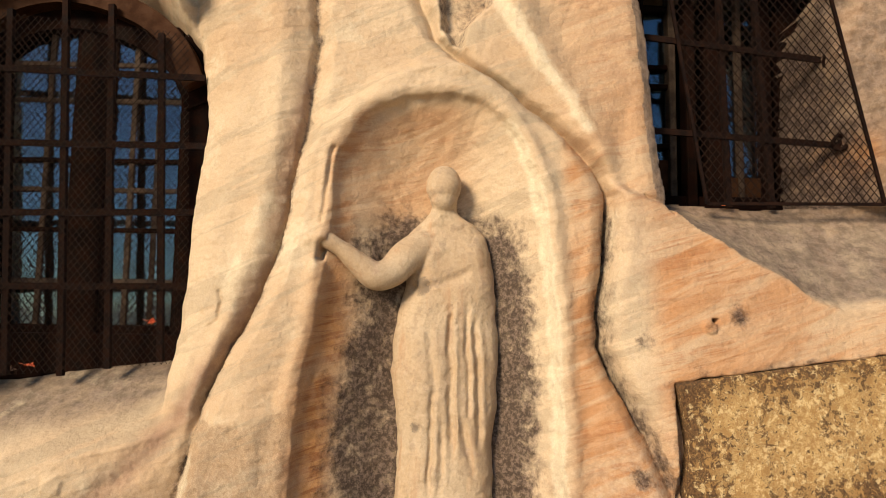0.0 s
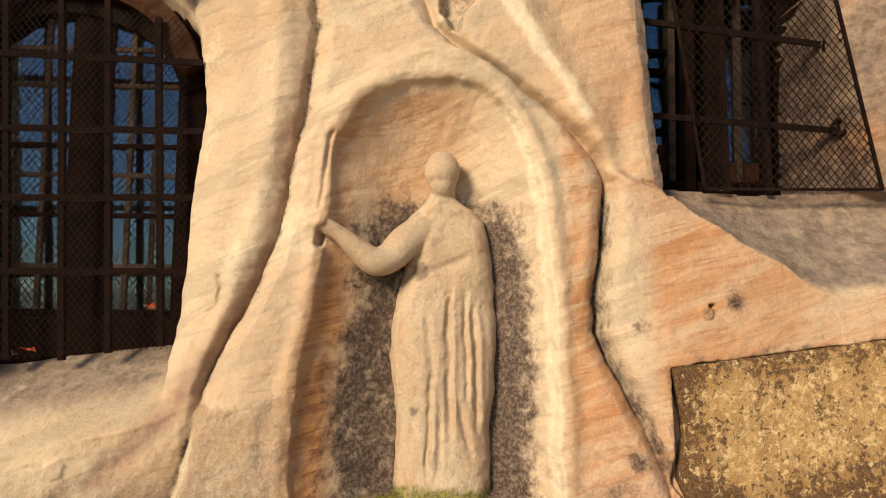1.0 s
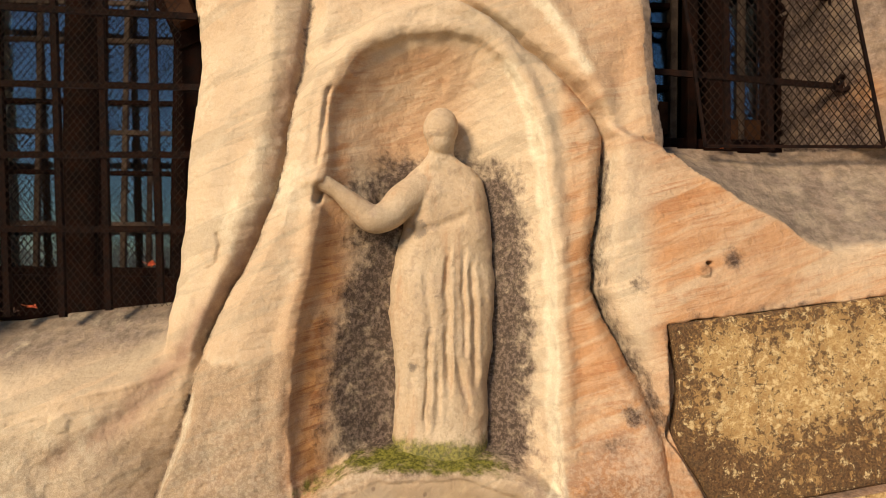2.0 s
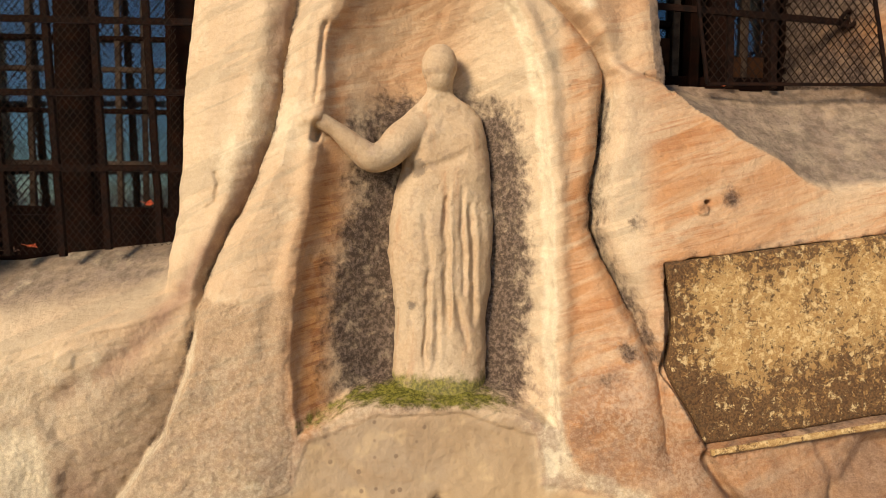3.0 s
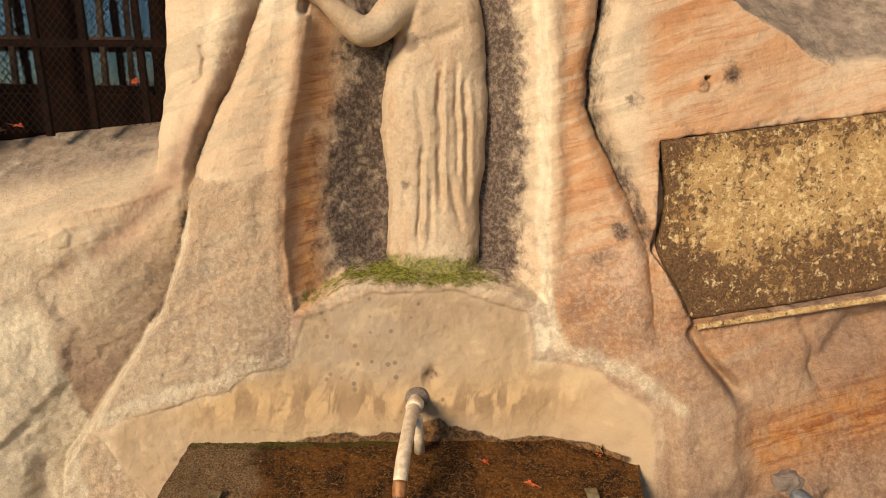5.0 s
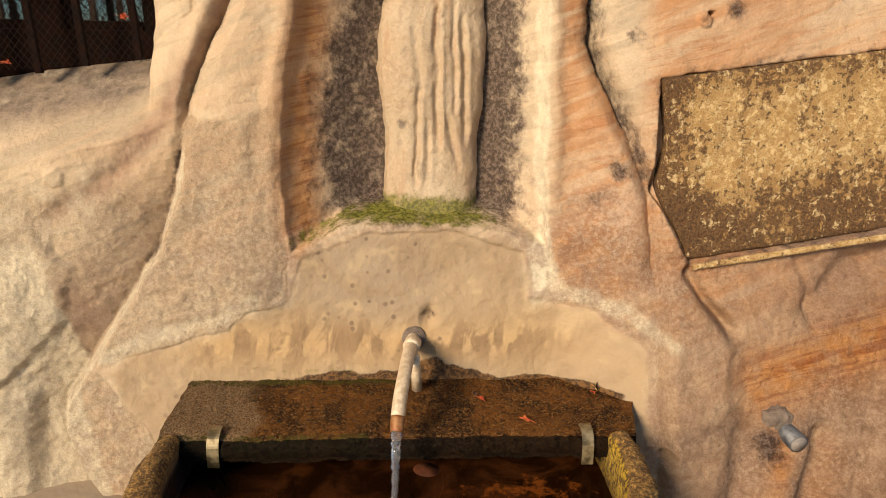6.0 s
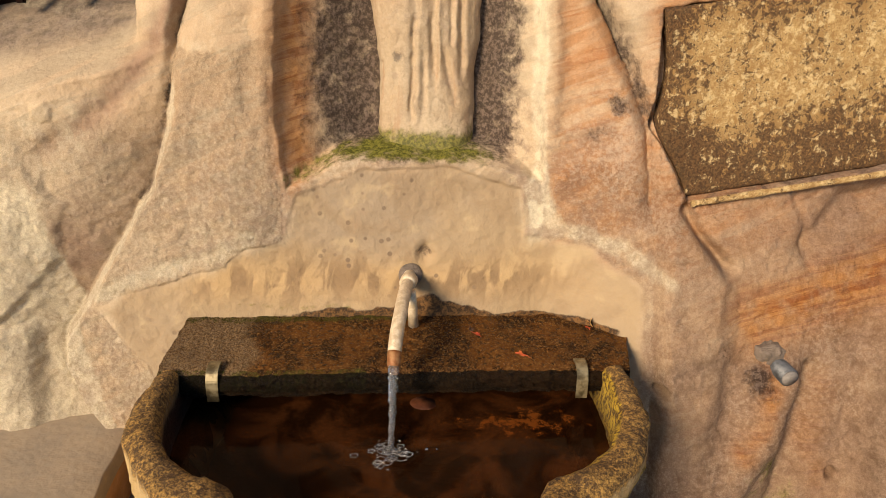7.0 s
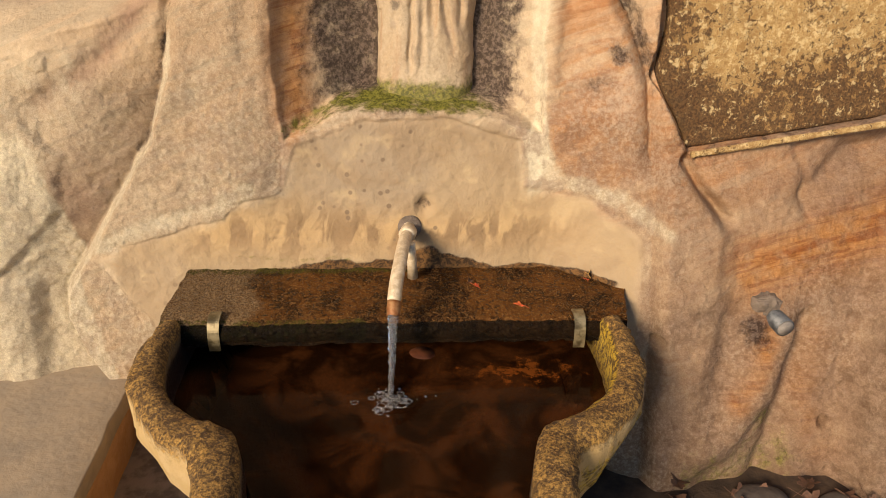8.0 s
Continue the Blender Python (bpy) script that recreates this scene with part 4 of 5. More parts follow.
                cut += 0.018 * math.exp(-((x - 0.058) / 0.012) ** 2 - ((z - 1.447) / 0.014) ** 2)
                y += cut
            q = Vector((x, y, z))
            q += 0.006 * noise.noise_vector(q * 11) + 0.0030 * noise.noise_vector(q * 34) + 0.0016 * noise.noise_vector(q * 85)
            ring.append(bm.verts.new(q))
        rings.append(ring)
    for a, b in zip(rings, rings[1:]):
        for i in range(n):
            bm.faces.new((a[i], a[(i + 1) % n], b[(i + 1) % n], b[i]))
    bm.faces.new(rings[0][::-1])
    bm.faces.new(rings[-1])
    for c, r in (((0.130, 1.640, 1.712), (0.047, 0.050, 0.054)), ((0.131, 1.642, 1.680), (0.037, 0.044, 0.040))):
        made = bmesh.ops.create_uvsphere(bm, u_segments=40, v_segments=28, radius=1, matrix=pose(*c) @ Matrix.Diagonal((*r, 1)))
        for v in made["verts"]:
            v.co += 0.003 * noise.noise_vector(v.co * 16)
    arm = spline([(0.120, 1.70, 1.565), (0.085, 1.660, 1.555), (0.035, 1.618, 1.520), (0.0, 1.598, 1.482), (-0.040, 1.580, 1.470), (-0.085, 1.568, 1.502), (-0.125, 1.556, 1.535), (-0.172, 1.548, 1.562)], 8)
    rad = [float(np.interp(i / (len(arm) - 1), [0, 0.15, 0.30, 0.45, 0.57, 0.72, 0.87, 1], [0.05, 0.052, 0.048, 0.043, 0.041, 0.031, 0.022, 0.024])) for i in range(len(arm))]
    tube(bm, arm, rad, 28, 0.9)
    ob = part("statue", bm, STATUE, smooth=True)
    mod = ob.modifiers.new("fuse", "REMESH")
    mod.mode, mod.voxel_size, mod.use_smooth_shade = "VOXEL", 0.0034, True
    mod = ob.modifiers.new("wear", "SMOOTH")
    mod.factor, mod.iterations = 0.5, 3
    tagged(ob, "weathered cream sandstone statue of a robed figure in the niche", "statue")


statue()


# ---- plaque ----
def plaque():
    bm = bmesh.new()
    nx, nz = 120, 60
    corner = ((0.672, 1.223), (1.60, 1.350), (1.60, 0.935), (0.766, 0.796))
    lay = bm.verts.layers.float.new("grime_shade")
    rows = []
    for j in range(nz + 1):
        v = j / nz
        row = []
        for i in range(nx + 1):
            u = i / nx
            x = (corner[0][0] * (1 - u) + corner[1][0] * u) * (1 - v) + (corner[3][0] * (1 - u) + corner[2][0] * u) * v
            z = (corner[0][1] * (1 - u) + corner[1][1] * u) * (1 - v) + (corner[3][1] * (1 - u) + corner[2][1] * u) * v
            x -= 0.045 * math.exp(-((v - 0.62) / 0.22) ** 2) * (1 - u) ** 6
            y = 1.452 - 0.115 * (1.22 - z) + 0.005 * noise.noise((x * 12, z * 12, 3)) + 0.003 * noise.noise((x * 40, z * 40, 9))
            edge = min(v, 1 - v) * nz
            if edge < 1:
                y += 0.006
            w = bm.verts.new((x, y, z))
            w[lay] = min(1, max(0.0, 0.75 * float(sstep(0.45, 0.9, v)) + 0.42 * float(sstep(0.20, 0.0, v)) + 0.55 * float(sstep(0.12, 0.0, u)) + 0.06))
            row.append(w)
        rows.append(row)
    for a, b in zip(rows, rows[1:]):
        for i in range(nx):
            bm.faces.new((a[i], b[i], b[i + 1], a[i + 1]))
    made = bmesh.ops.extrude_face_region(bm, geom=bm.faces[:])
    for v in made["geom"]:
        if isinstance(v, bmesh.types.BMVert):
            v.co.y += 0.06
    bmesh.ops.recalc_face_normals(bm, faces=bm.faces[:])
    tagged(part("stone_plaque", bm, PLAQUE, smooth=True), "blank stone plaque blotched with ochre and brown lichen", "plaque")
    # sill strip under the plaque
    bm = bmesh.new()
    pts = spline([(0.765, 1.372, 0.790), (0.95, 1.366, 0.824), (1.2, 1.360, 0.868), (1.58, 1.352, 0.936)], 10)
    tube(bm, pts, [0.005 + 0.002 * noise.noise(p * 30) for p in pts], 10, 1.6)
    tagged(part("mortar_strip", bm, PLAQUE, smooth=True), "thin crumbling mortar strip under the plaque", "mortar strip")


plaque()


# ---- basin ----
BX = 0.062
RIM = 0.47


def half_outline(pairs):
    """A closed plan outline from half widths along y, mirrored about the basin's axis."""
    pts = spline([(w, y, 0) for w, y in pairs], 14)
    right = [(BX + p.x, p.y) for p in pts]
    left = [(BX - p.x, p.y) for p in reversed(pts)]
    return right + left[1:-1] if abs(pts[-1].x) < 1e-6 else right + left


def resample(pts, n):
    p = np.array(pts)
    d = np.concatenate([[0], np.cumsum(np.hypot(*np.diff(p, axis=0).T))])
    s = np.linspace(0, d[-1], n)
    return np.stack([np.interp(s, d, p[:, 0]), np.interp(s, d, p[:, 1])], 1)


def stone_basin():
    root = thing("stone_basin", "mossy sandstone fountain basin with a lobed front, full of water", "fountain basin")
    n = 520
    outer = resample(half_outline([(0.515, 1.46), (0.516, 1.25), (0.520, 1.08), (0.515, 0.97), (0.470, 0.875), (0.400, 0.79), (0.335, 0.745), (0.305, 0.66), (0.285, 0.56), (0.225, 0.45), (0.12, 0.385), (0.0, 0.365)]), n)
    inner = resample(half_outline([(0.468, 1.42), (0.470, 1.25), (0.470, 1.10), (0.455, 0.99), (0.415, 0.905), (0.345, 0.84), (0.272, 0.800), (0.240, 0.70), (0.222, 0.60), (0.175, 0.515), (0.095, 0.455), (0.0, 0.44)]), n)
    bm = bmesh.new()
    names = ("top", "yellow", "inside", "algae")
    for k in names:
        bm.verts.layers.float.new(k)
    lay = {k: bm.verts.layers.float[k] for k in names}
    levels = [(outer, 0.60, -0.02, 0), (outer, 0.72, 0.12, 0), (outer, 0.86, 0.24, 0), (outer, 0.95, 0.33, 0), (outer, 0.99, 0.40, 0.1), (outer, 1.0, 0.44, 0.45), (outer, 0.992, 0.462, 0.8), (None, 0.2, 0.474, 1), (None, 0.5, 0.477, 1), (None, 0.8, 0.472, 1), (inner, 1.0, 0.458, 0.9), (inner, 1.0, 0.42, 0.3), (inner, 0.985, 0.34, 0), (inner, 0.96, 0.26, 0), (inner, 0.90, 0.20, 0), (inner, 0.6, 0.185, 0), (inner, 0.2, 0.18, 0)]
    rings = []
    for ring, s, z, top in levels:
        row = []
        for i in range(n):
            if ring is None:
                p = outer[i] * (1 - s) + inner[i] * s
            else:
                c = np.array((BX, 1.05))
                p = c + (ring[i] - c) * s if s < 0.97 or ring is inner else ring[i]
                p[1] = max(p[1], 0.365)
            q = Vector((p[0], p[1], z))
            amp = 0.007 if ring is not inner else 0.004
            if p[1] > 1.165 and ring is not inner:
                q.z = min(q.z, 0.450)
            if p[1] > 1.165 and ring is inner:
                q.z = min(q.z, 0.440)
            q += amp * noise.noise_vector(q * 13) + amp * 0.6 * noise.noise_vector(q * 37) + amp * 0.35 * noise.noise_vector(q * 90)
            v = bm.verts.new(q)
            v[lay["top"]] = top
            v[lay["inside"]] = 1.0 if ring is inner and z < 0.45 else 0.0
            on_right = float(sstep(0.30, 0.42, p[0]))
            v[lay["yellow"]] = (1.2 * on_right if ring is inner and 0.40 < z < 0.47 else 0.32 * on_right * top + 0.62 * on_right * (z < 0.44)) + (0.25 if p[0] < -0.2 and ring is outer else 0)
            if ring is inner and 0.40 < z and on_right > 0.5:
                v[lay["inside"]] = 0.0
            v[lay["algae"]] = float(np.exp(-(np.hypot((p[0] - 0.33) / 0.22, (p[1] - 1.10) / 0.10)) ** 2))
            row.append(v)
        rings.append(row)
    for a, b in zip(rings, rings[1:]):
        for i in range(n - 1):
            bm.faces.new((a[i], a[i + 1], b[i + 1], b[i]))
    last = rings[-1]
    bm.faces.new(last)
    part("body", bm, BASIN, root, smooth=True)

    # slab at the back, under the spout
    bm = bmesh.new()
    for k in ("moss", "dry", "lip"):
        bm.verts.layers.float.new(k)
    lay = {k: bm.verts.layers.float[k] for k in ("moss", "dry", "lip")}
    nx = 240
    prof = [(1.50, 0.472), (1.44, 0.476), (1.38, 0.474), (1.32, 0.472), (1.27, 0.470), (1.22, 0.467), (1.185, 0.463), (1.170, 0.456), (1.160, 0.444), (1.158, 0.430), (1.164, 0.415), (1.19, 0.408), (1.5, 0.40)]
    prof = [(p.x, p.y) for p in spline([(y, z, 0) for y, z in prof], 5)]
    rows = []
    for i in range(nx + 1):
        x = -0.460 + (0.632 + 0.460) * i / nx
        row = []
        for k, (y, z) in enumerate(prof):
            q = Vector((x, y, z))
            q += 0.004 * noise.noise_vector(q * 18) + 0.003 * noise.noise_vector(q * 60) + 0.002 * noise.noise_vector(q * 150)
            q.y += 0.004 * math.sin(x * 5)
            q.x -= 0.035 * float(sstep(1.35, 1.15, y)) * float(sstep(0.5, 0.632, x))
            v = bm.verts.new(q)
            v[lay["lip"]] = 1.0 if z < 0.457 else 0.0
            v[lay["dry"]] = float(sstep(-0.18, -0.34, x)) * (0.9 if z > 0.455 else 0.3)
            v[lay["moss"]] = (0.75 * math.exp(-((y - 1.40) / 0.025) ** 2) if x < 0.1 else 0.2) + (0.6 if 0.42 < z < 0.462 and x < 0.0 else 0.0)
            row.append(v)
        rows.append(row)
    for a, b in zip(rows, rows[1:]):
        for k in range(len(prof) - 1):
            bm.faces.new((a[k], a[k + 1], b[k + 1], b[k]))
    bm.faces.new(rows[0])
    bm.faces.new(rows[-1][::-1])
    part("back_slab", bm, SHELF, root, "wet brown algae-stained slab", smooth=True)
    for x in (-0.337, 0.485):
        bm = bmesh.new()
        arc = spline([(0, 1.200, 0.473), (0, 1.182, 0.475), (0, 1.165, 0.469), (0, 1.155, 0.456), (0, 1.151, 0.438), (0, 1.150, 0.418), (0, 1.151, 0.404)], 3)
        strip = [[bm.verts.new((x + sx, p.y + 0.5 * off, p.z + off)) for sx, off in ((-0.013, 0), (0.013, 0), (0.013, -0.004), (-0.013, -0.004))] for p in arc]
        for p, q in zip(strip, strip[1:]):
            for i in range(4):
                bm.faces.new((p[i], p[(i + 1) % 4], q[(i + 1) % 4], q[i]))
        bm.faces.new(strip[0][::-1])
        bm.faces.new(strip[-1])
        bmesh.ops.recalc_face_normals(bm, faces=bm.faces[:])
        part("clip", bm, BRASS, root, "tarnished brass strap clip")
    bm = bmesh.new()
    tube(bm, [(0.126, 1.190, 0.30), (0.126, 1.190, 0.360), (0.126, 1.190, 0.366), (0.126, 1.190, 0.360)], [0.042, 0.042, 0.036, 0.030], 32)
    part("overflow_pipe", bm, COPPER, root, "rust-red round overflow pipe", smooth=True)
    # water level
    bm = bmesh.new()
    weed = bm.verts.layers.float.new("weed")
    pts = [(BX + (x - BX) * 1.012, y) for x, y in inner]
    fine = 70
    vs = {}
    for i, x in enumerate(np.linspace(-0.43, 0.555, fine)):
        for j, y in enumerate(np.linspace(0.41, 1.45, fine)):
            d = math.hypot(x - 0.062, y - 1.02)
            z = 0.362 + 0.0018 * math.sin(d * 95) * math.exp(-d * 7) + 0.0006 * noise.noise((x * 18, y * 18, 1))
            vs[i, j] = bm.verts.new((x, y, z))
            vs[i, j][weed] = 0.75 * math.exp(-((x - 0.34) / 0.17) ** 2 - ((y - 1.11) / 0.06) ** 2)
    shape = [tuple(p) for p in pts]
    gx, gy = np.meshgrid(np.linspace(-0.43, 0.555, fine), np.linspace(0.41, 1.45, fine), indexing="ij")
    ins = in_shape(gx, gy, shape) > -0.03
    for i in range(fine - 1):
        for j in range(fine - 1):
            if ins[i, j] and ins[i + 1, j + 1]:
                bm.faces.new((vs[i, j], vs[i + 1, j], vs[i + 1, j + 1], vs[i, j + 1]))
    bmesh.ops.delete(bm, geom=[v for v in bm.verts if not v.link_faces], context="VERTS")
    tagged(part("water", bm, WATER, smooth=True), "dark brown still water in the basin", "water", kind="structure")


stone_basin()


# ---- spout and its water ----
SPOUT = spline([(0.098, 1.455, 0.578), (0.094, 1.39, 0.584), (0.086, 1.32, 0.590), (0.078, 1.24, 0.583), (0.069, 1.17, 0.560), (0.064, 1.130, 0.528), (0.063, 1.115, 0.508)], 6)


def water_spout():
    root = thing("water_spout", "limescaled curved metal spout pipe rusting at its end", "spout")
    part("pipe", tube(bmesh.new(), SPOUT[:-7], [0.0155] * (len(SPOUT) - 7), 24), PIPE, root, smooth=True)
    part("pipe_end", tube(bmesh.new(), SPOUT[-8:], [0.0153] * 4 + [0.015] * 4, 24), RUST, root, "rust-brown pipe mouth", smooth=True)
    part("collar", tube(bmesh.new(), [(0.097, 1.400, 0.583), (0.096, 1.394, 0.584), (0.092, 1.366, 0.587), (0.091, 1.360, 0.587)], [0.018, 0.021, 0.021, 0.018], 24), PIPE, root, smooth=True)
    part("support", tube(bmesh.new(), [(0.100, 1.33, 0.580), (0.104, 1.345, 0.52), (0.106, 1.36, 0.472)], [0.012, 0.012, 0.013], 16), PIPE, root, "short support tube", smooth=True)
    part("wall_flange", tube(bmesh.new(), [(0.099, 1.45, 0.578), (0.098, 1.425, 0.580)], [0.034, 0.029], 28), MORTAR, root, "dark grey mortar ring", smooth=True)


def water_stream():
    bm = bmesh.new()
    pts, rad = [], []
    for k in range(40):
        s = k / 39
        tt = 0.17 * s
        q = Vector((0.0625 - 0.004 * s, 1.113 - 0.55 * tt, 0.512 - 0.25 * tt - 4.9 * tt * tt))
        q += 0.003 * s * noise.noise_vector((0, 0, k * 0.33))
        pts.append(q)
        rad.append(0.0120 - 0.005 * s + 0.0042 * noise.noise((3, k * 0.6, 0)))
    tube(bm, pts, rad, 18, 0.75)
    tagged(part("water_stream", bm, STREAM, smooth=True), "clear stream of water falling into the basin", "water stream")
    rng = random.Random(5)
    bm = bmesh.new()
    for k in range(34):
        a, d = rng.uniform(0, 6.28), abs(rng.gauss(0, 0.026)) + 0.004
        r = rng.uniform(0.0010, 0.0030)
        bmesh.ops.create_icosphere(bm, subdivisions=2, radius=r, matrix=pose(0.058 + d * 1.5 * math.cos(a), 1.012 + d * math.sin(a), 0.363 + r * 0.3) @ Matrix.Diagonal((1, 1, 0.6, 1)))
    for k in range(30):
        a, d = rng.uniform(0, 6.28), abs(rng.gauss(0, 0.019)) + 0.003
        r, cx, cy = rng.uniform(0.004, 0.011), 0.058 + d * 1.5 * math.cos(a), 1.012 + d * math.sin(a)
        loop = [(cx + r * math.cos(t), cy + 0.8 * r * math.sin(t), 0.3635 + 0.001 * math.sin(3 * t + k)) for t in np.linspace(0, 2 * math.pi, 17)]
        tube(bm, loop, [0.0013 + 0.0007 * math.sin(2 * i + k) for i in range(17)], 6)
    tagged(part("splash", bm, STREAM, smooth=True), "bubbles and splash where the stream meets the water", "splash", kind="stuff")


water_spout()
water_stream()


def pipe_stub():
    root = thing("pipe_stub", "grey metal pipe stub cemented into the rock", "pipe stub")
    y = 1.245
    part("tube", tube(bmesh.new(), [(0.972, y + 0.06, 0.432), (0.985, y - 0.060, 0.424)], [0.023, 0.023], 24), STUB, root, smooth=True)
    part("plug", tube(bmesh.new(), [(0.9848, y - 0.058, 0.4243), (0.9855, y - 0.063, 0.4235)], [0.020, 0.019], 24), STUB_END, root, "pale plugged end", smooth=True)
    bm = bmesh.new()
    bmesh.ops.create_icosphere(bm, subdivisions=5, radius=0.040, matrix=pose(0.966, y + 0.018, 0.447) @ Matrix.Diagonal((1, 0.9, 0.95, 1)))
    for v in bm.verts:
        v.co += 0.010 * noise.noise_vector(v.co * 30) + 0.004 * noise.noise_vector(v.co * 90)
    part("mortar", bm, MORTAR, root, "rough grey mortar lump", smooth=True)


pipe_stub()


# ---- windows ----
def iron_grille(name, uprights, rails, y, label):
    root = thing(name, label, "window grille", "window grilles")
    for a, b in uprights:
        part("bar", beam(bmesh.new(), (a[0], y, a[1]), (b[0], y, b[1]), 0.016, 0.016), IRON, root)
    for a, b in rails:
        part("rail", beam(bmesh.new(), (a[0], y - 0.011, a[1]), (b[0], y - 0.011, b[1]), 0.017, 0.009), IRON, root)
    return root


def wire_screen(quad, y, pitch, label, wire=0.0022, frame_bars=()):
    root = thing("wire_screen", label, "wire mesh", "window screens")
    q = [np.array(p) for p in quad]
    cx, cz = sum(p[0] for p in q) / 4, sum(p[1] for p in q) / 4
    bm = bmesh.new()
    for slope in (1, -1):
        d = np.array((1.0, 1.25 * slope))
        d /= np.hypot(*d)
        nrm = np.array((-d[1], d[0]))
        for k in range(-110, 111):
            o = np.array((cx, cz)) + nrm * pitch * (k + 0.08 * math.sin(k * 2.3))
            lo, hi = -9.0, 9.0
            for a, b in zip(q, q[1:] + q[:1]):
                e = b - a
                inward = np.array((-e[1], e[0]))
                den, num = d @ inward, (a - o) @ inward
                if abs(den) < 1e-9:
                    continue
                s = num / den
                if den > 0:
                    lo = max(lo, s)
                else:
                    hi = min(hi, s)
            if hi - lo > 0.01:
                a, b = o + d * lo, o + d * hi
                bow = 0.004 * math.sin(k * 1.7)
                beam(bm, (a[0], y + slope * 0.0012, a[1]), (b[0], y + slope * 0.0012 + bow * 0.2, b[1]), wire, wire)
    part("netting", bm, WIRE, root, "fine diamond wire netting")
    for a, b in frame_bars:
        part("edge_rod", beam(bmesh.new(), (a[0], y, a[1]), (b[0], y, b[1]), 0.008, 0.008), IRON, root)


def pane(parent, x0, x1, z0, z1, y):
    ob = part("pane", boxed(((x0 + x1) / 2, y, (z0 + z1) / 2), (x1 - x0, 0.004, z1 - z0)), GLASS, parent)
    ob.visible_shadow = False
    return ob


def left_window():
    root = tagged(new("window_1"), "dark wooden arched window with two paned casements behind bars", "window", kind="structure")
    y = 1.83
    x0, x1, zb = -1.40, -0.52, 1.19
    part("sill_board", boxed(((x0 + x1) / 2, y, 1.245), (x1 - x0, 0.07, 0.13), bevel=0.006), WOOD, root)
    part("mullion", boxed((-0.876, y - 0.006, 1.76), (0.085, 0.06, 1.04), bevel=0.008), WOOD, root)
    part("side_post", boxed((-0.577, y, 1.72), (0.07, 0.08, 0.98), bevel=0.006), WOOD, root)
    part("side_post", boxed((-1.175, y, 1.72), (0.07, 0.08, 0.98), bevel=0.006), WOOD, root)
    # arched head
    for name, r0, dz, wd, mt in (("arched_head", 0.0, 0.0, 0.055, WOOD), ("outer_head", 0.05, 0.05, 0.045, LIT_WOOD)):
        bm = bmesh.new()
        arc = [(-1.30, 2.02), (-1.22, 2.09), (-1.139, 2.145), (-1.07, 2.19), (-0.957, 2.213), (-0.842, 2.20), (-0.708, 2.145), (-0.622, 2.065), (-0.57, 1.96)]
        arc = [(x, 0, z + dz) for x, z in arc]
        sm = spline(arc, 6)
        rings = []
        for i, p in enumerate(sm):
            t = (sm[min(i + 1, len(sm) - 1)] - sm[max(i - 1, 0)]).normalized()
            up = Vector((-t.z, 0, t.x)) * (wd / 2 + 0.008)
            rings.append([bm.verts.new((p.x + sg * up.x, y - 0.01 - r0 + dy, p.z + sg * up.z)) for sg, dy in ((-1, -0.04), (1, -0.04), (1, 0.04), (-1, 0.04))])
        for p, q in zip(rings, rings[1:]):
            for i in range(4):
                bm.faces.new((p[i], p[(i + 1) % 4], q[(i + 1) % 4], q[i]))
        bm.faces.new(rings[0][::-1])
        bm.faces.new(rings[-1])
        bmesh.ops.recalc_face_normals(bm, faces=bm.faces[:])
        part(name, bm, mt, root)
    for lo, hi, mids in ((-1.14, -0.918, (-1.004,)), (-0.833, -0.612, (-0.762, -0.690))):
        sash = part("casement", bmesh.new(), WOOD, root, "wooden casement")
        bm = bmesh.new()
        for x in (lo + 0.009, hi - 0.009):
            box(bm, (x, y, 1.755), (0.018, 0.040, 0.90), bevel=0.004)
        for z in (1.318, 2.185):
            box(bm, ((lo + hi) / 2, y, z), (hi - lo - 0.036, 0.05, 0.030), bevel=0.004)
        bm.to_mesh(sash.data)
        bm.free()
        xs = [lo + 0.018, *mids, hi - 0.018]
        zs = [1.335, 1.455, 1.60, 1.715, 1.80, 1.975, 2.083, 2.17]
        for x in mids:
            part("muntin", boxed((x, y - 0.004, 1.74), (0.016, 0.03, 0.86), bevel=0.003), MUNTIN, sash)
        for z in zs[1:-1]:
            part("muntin", boxed(((lo + hi) / 2, y - 0.006, z), (hi - lo - 0.036, 0.03, 0.014), bevel=0.003), MUNTIN if z not in (1.60, 1.80) else WOOD, sash)
        for xa, xb in zip(xs, xs[1:]):
            for za, zc in zip(zs, zs[1:]):
                pane(sash, xa, xb, za, zc, y - 0.012 + 0.002 * math.sin(xa * 70 + za * 50))
    iron_grille("iron_grille", [((-1.073, 2.20), (-1.017, 1.20)), ((-0.925, 2.25), (-0.873, 1.20)), ((-0.797, 2.22), (-0.752, 1.22)), ((-0.657, 2.14), (-0.614, 1.24)), ((-1.22, 2.12), (-1.16, 1.2))], [((-1.35, 2.036), (-0.528, 2.012)), ((-1.35, 1.822), (-0.49, 1.822)), ((-1.35, 1.626), (-0.49, 1.641)), ((-1.35, 1.430), (-0.51, 1.441))], 1.715, "rusty wrought iron window bars with four cross rails")
    wire_screen([(-1.30, 1.18), (-0.53, 1.24), (-0.572, 2.13), (-1.30, 2.20)], 1.685, 0.0145, "fine rusty wire netting over the arched window", 0.0014)


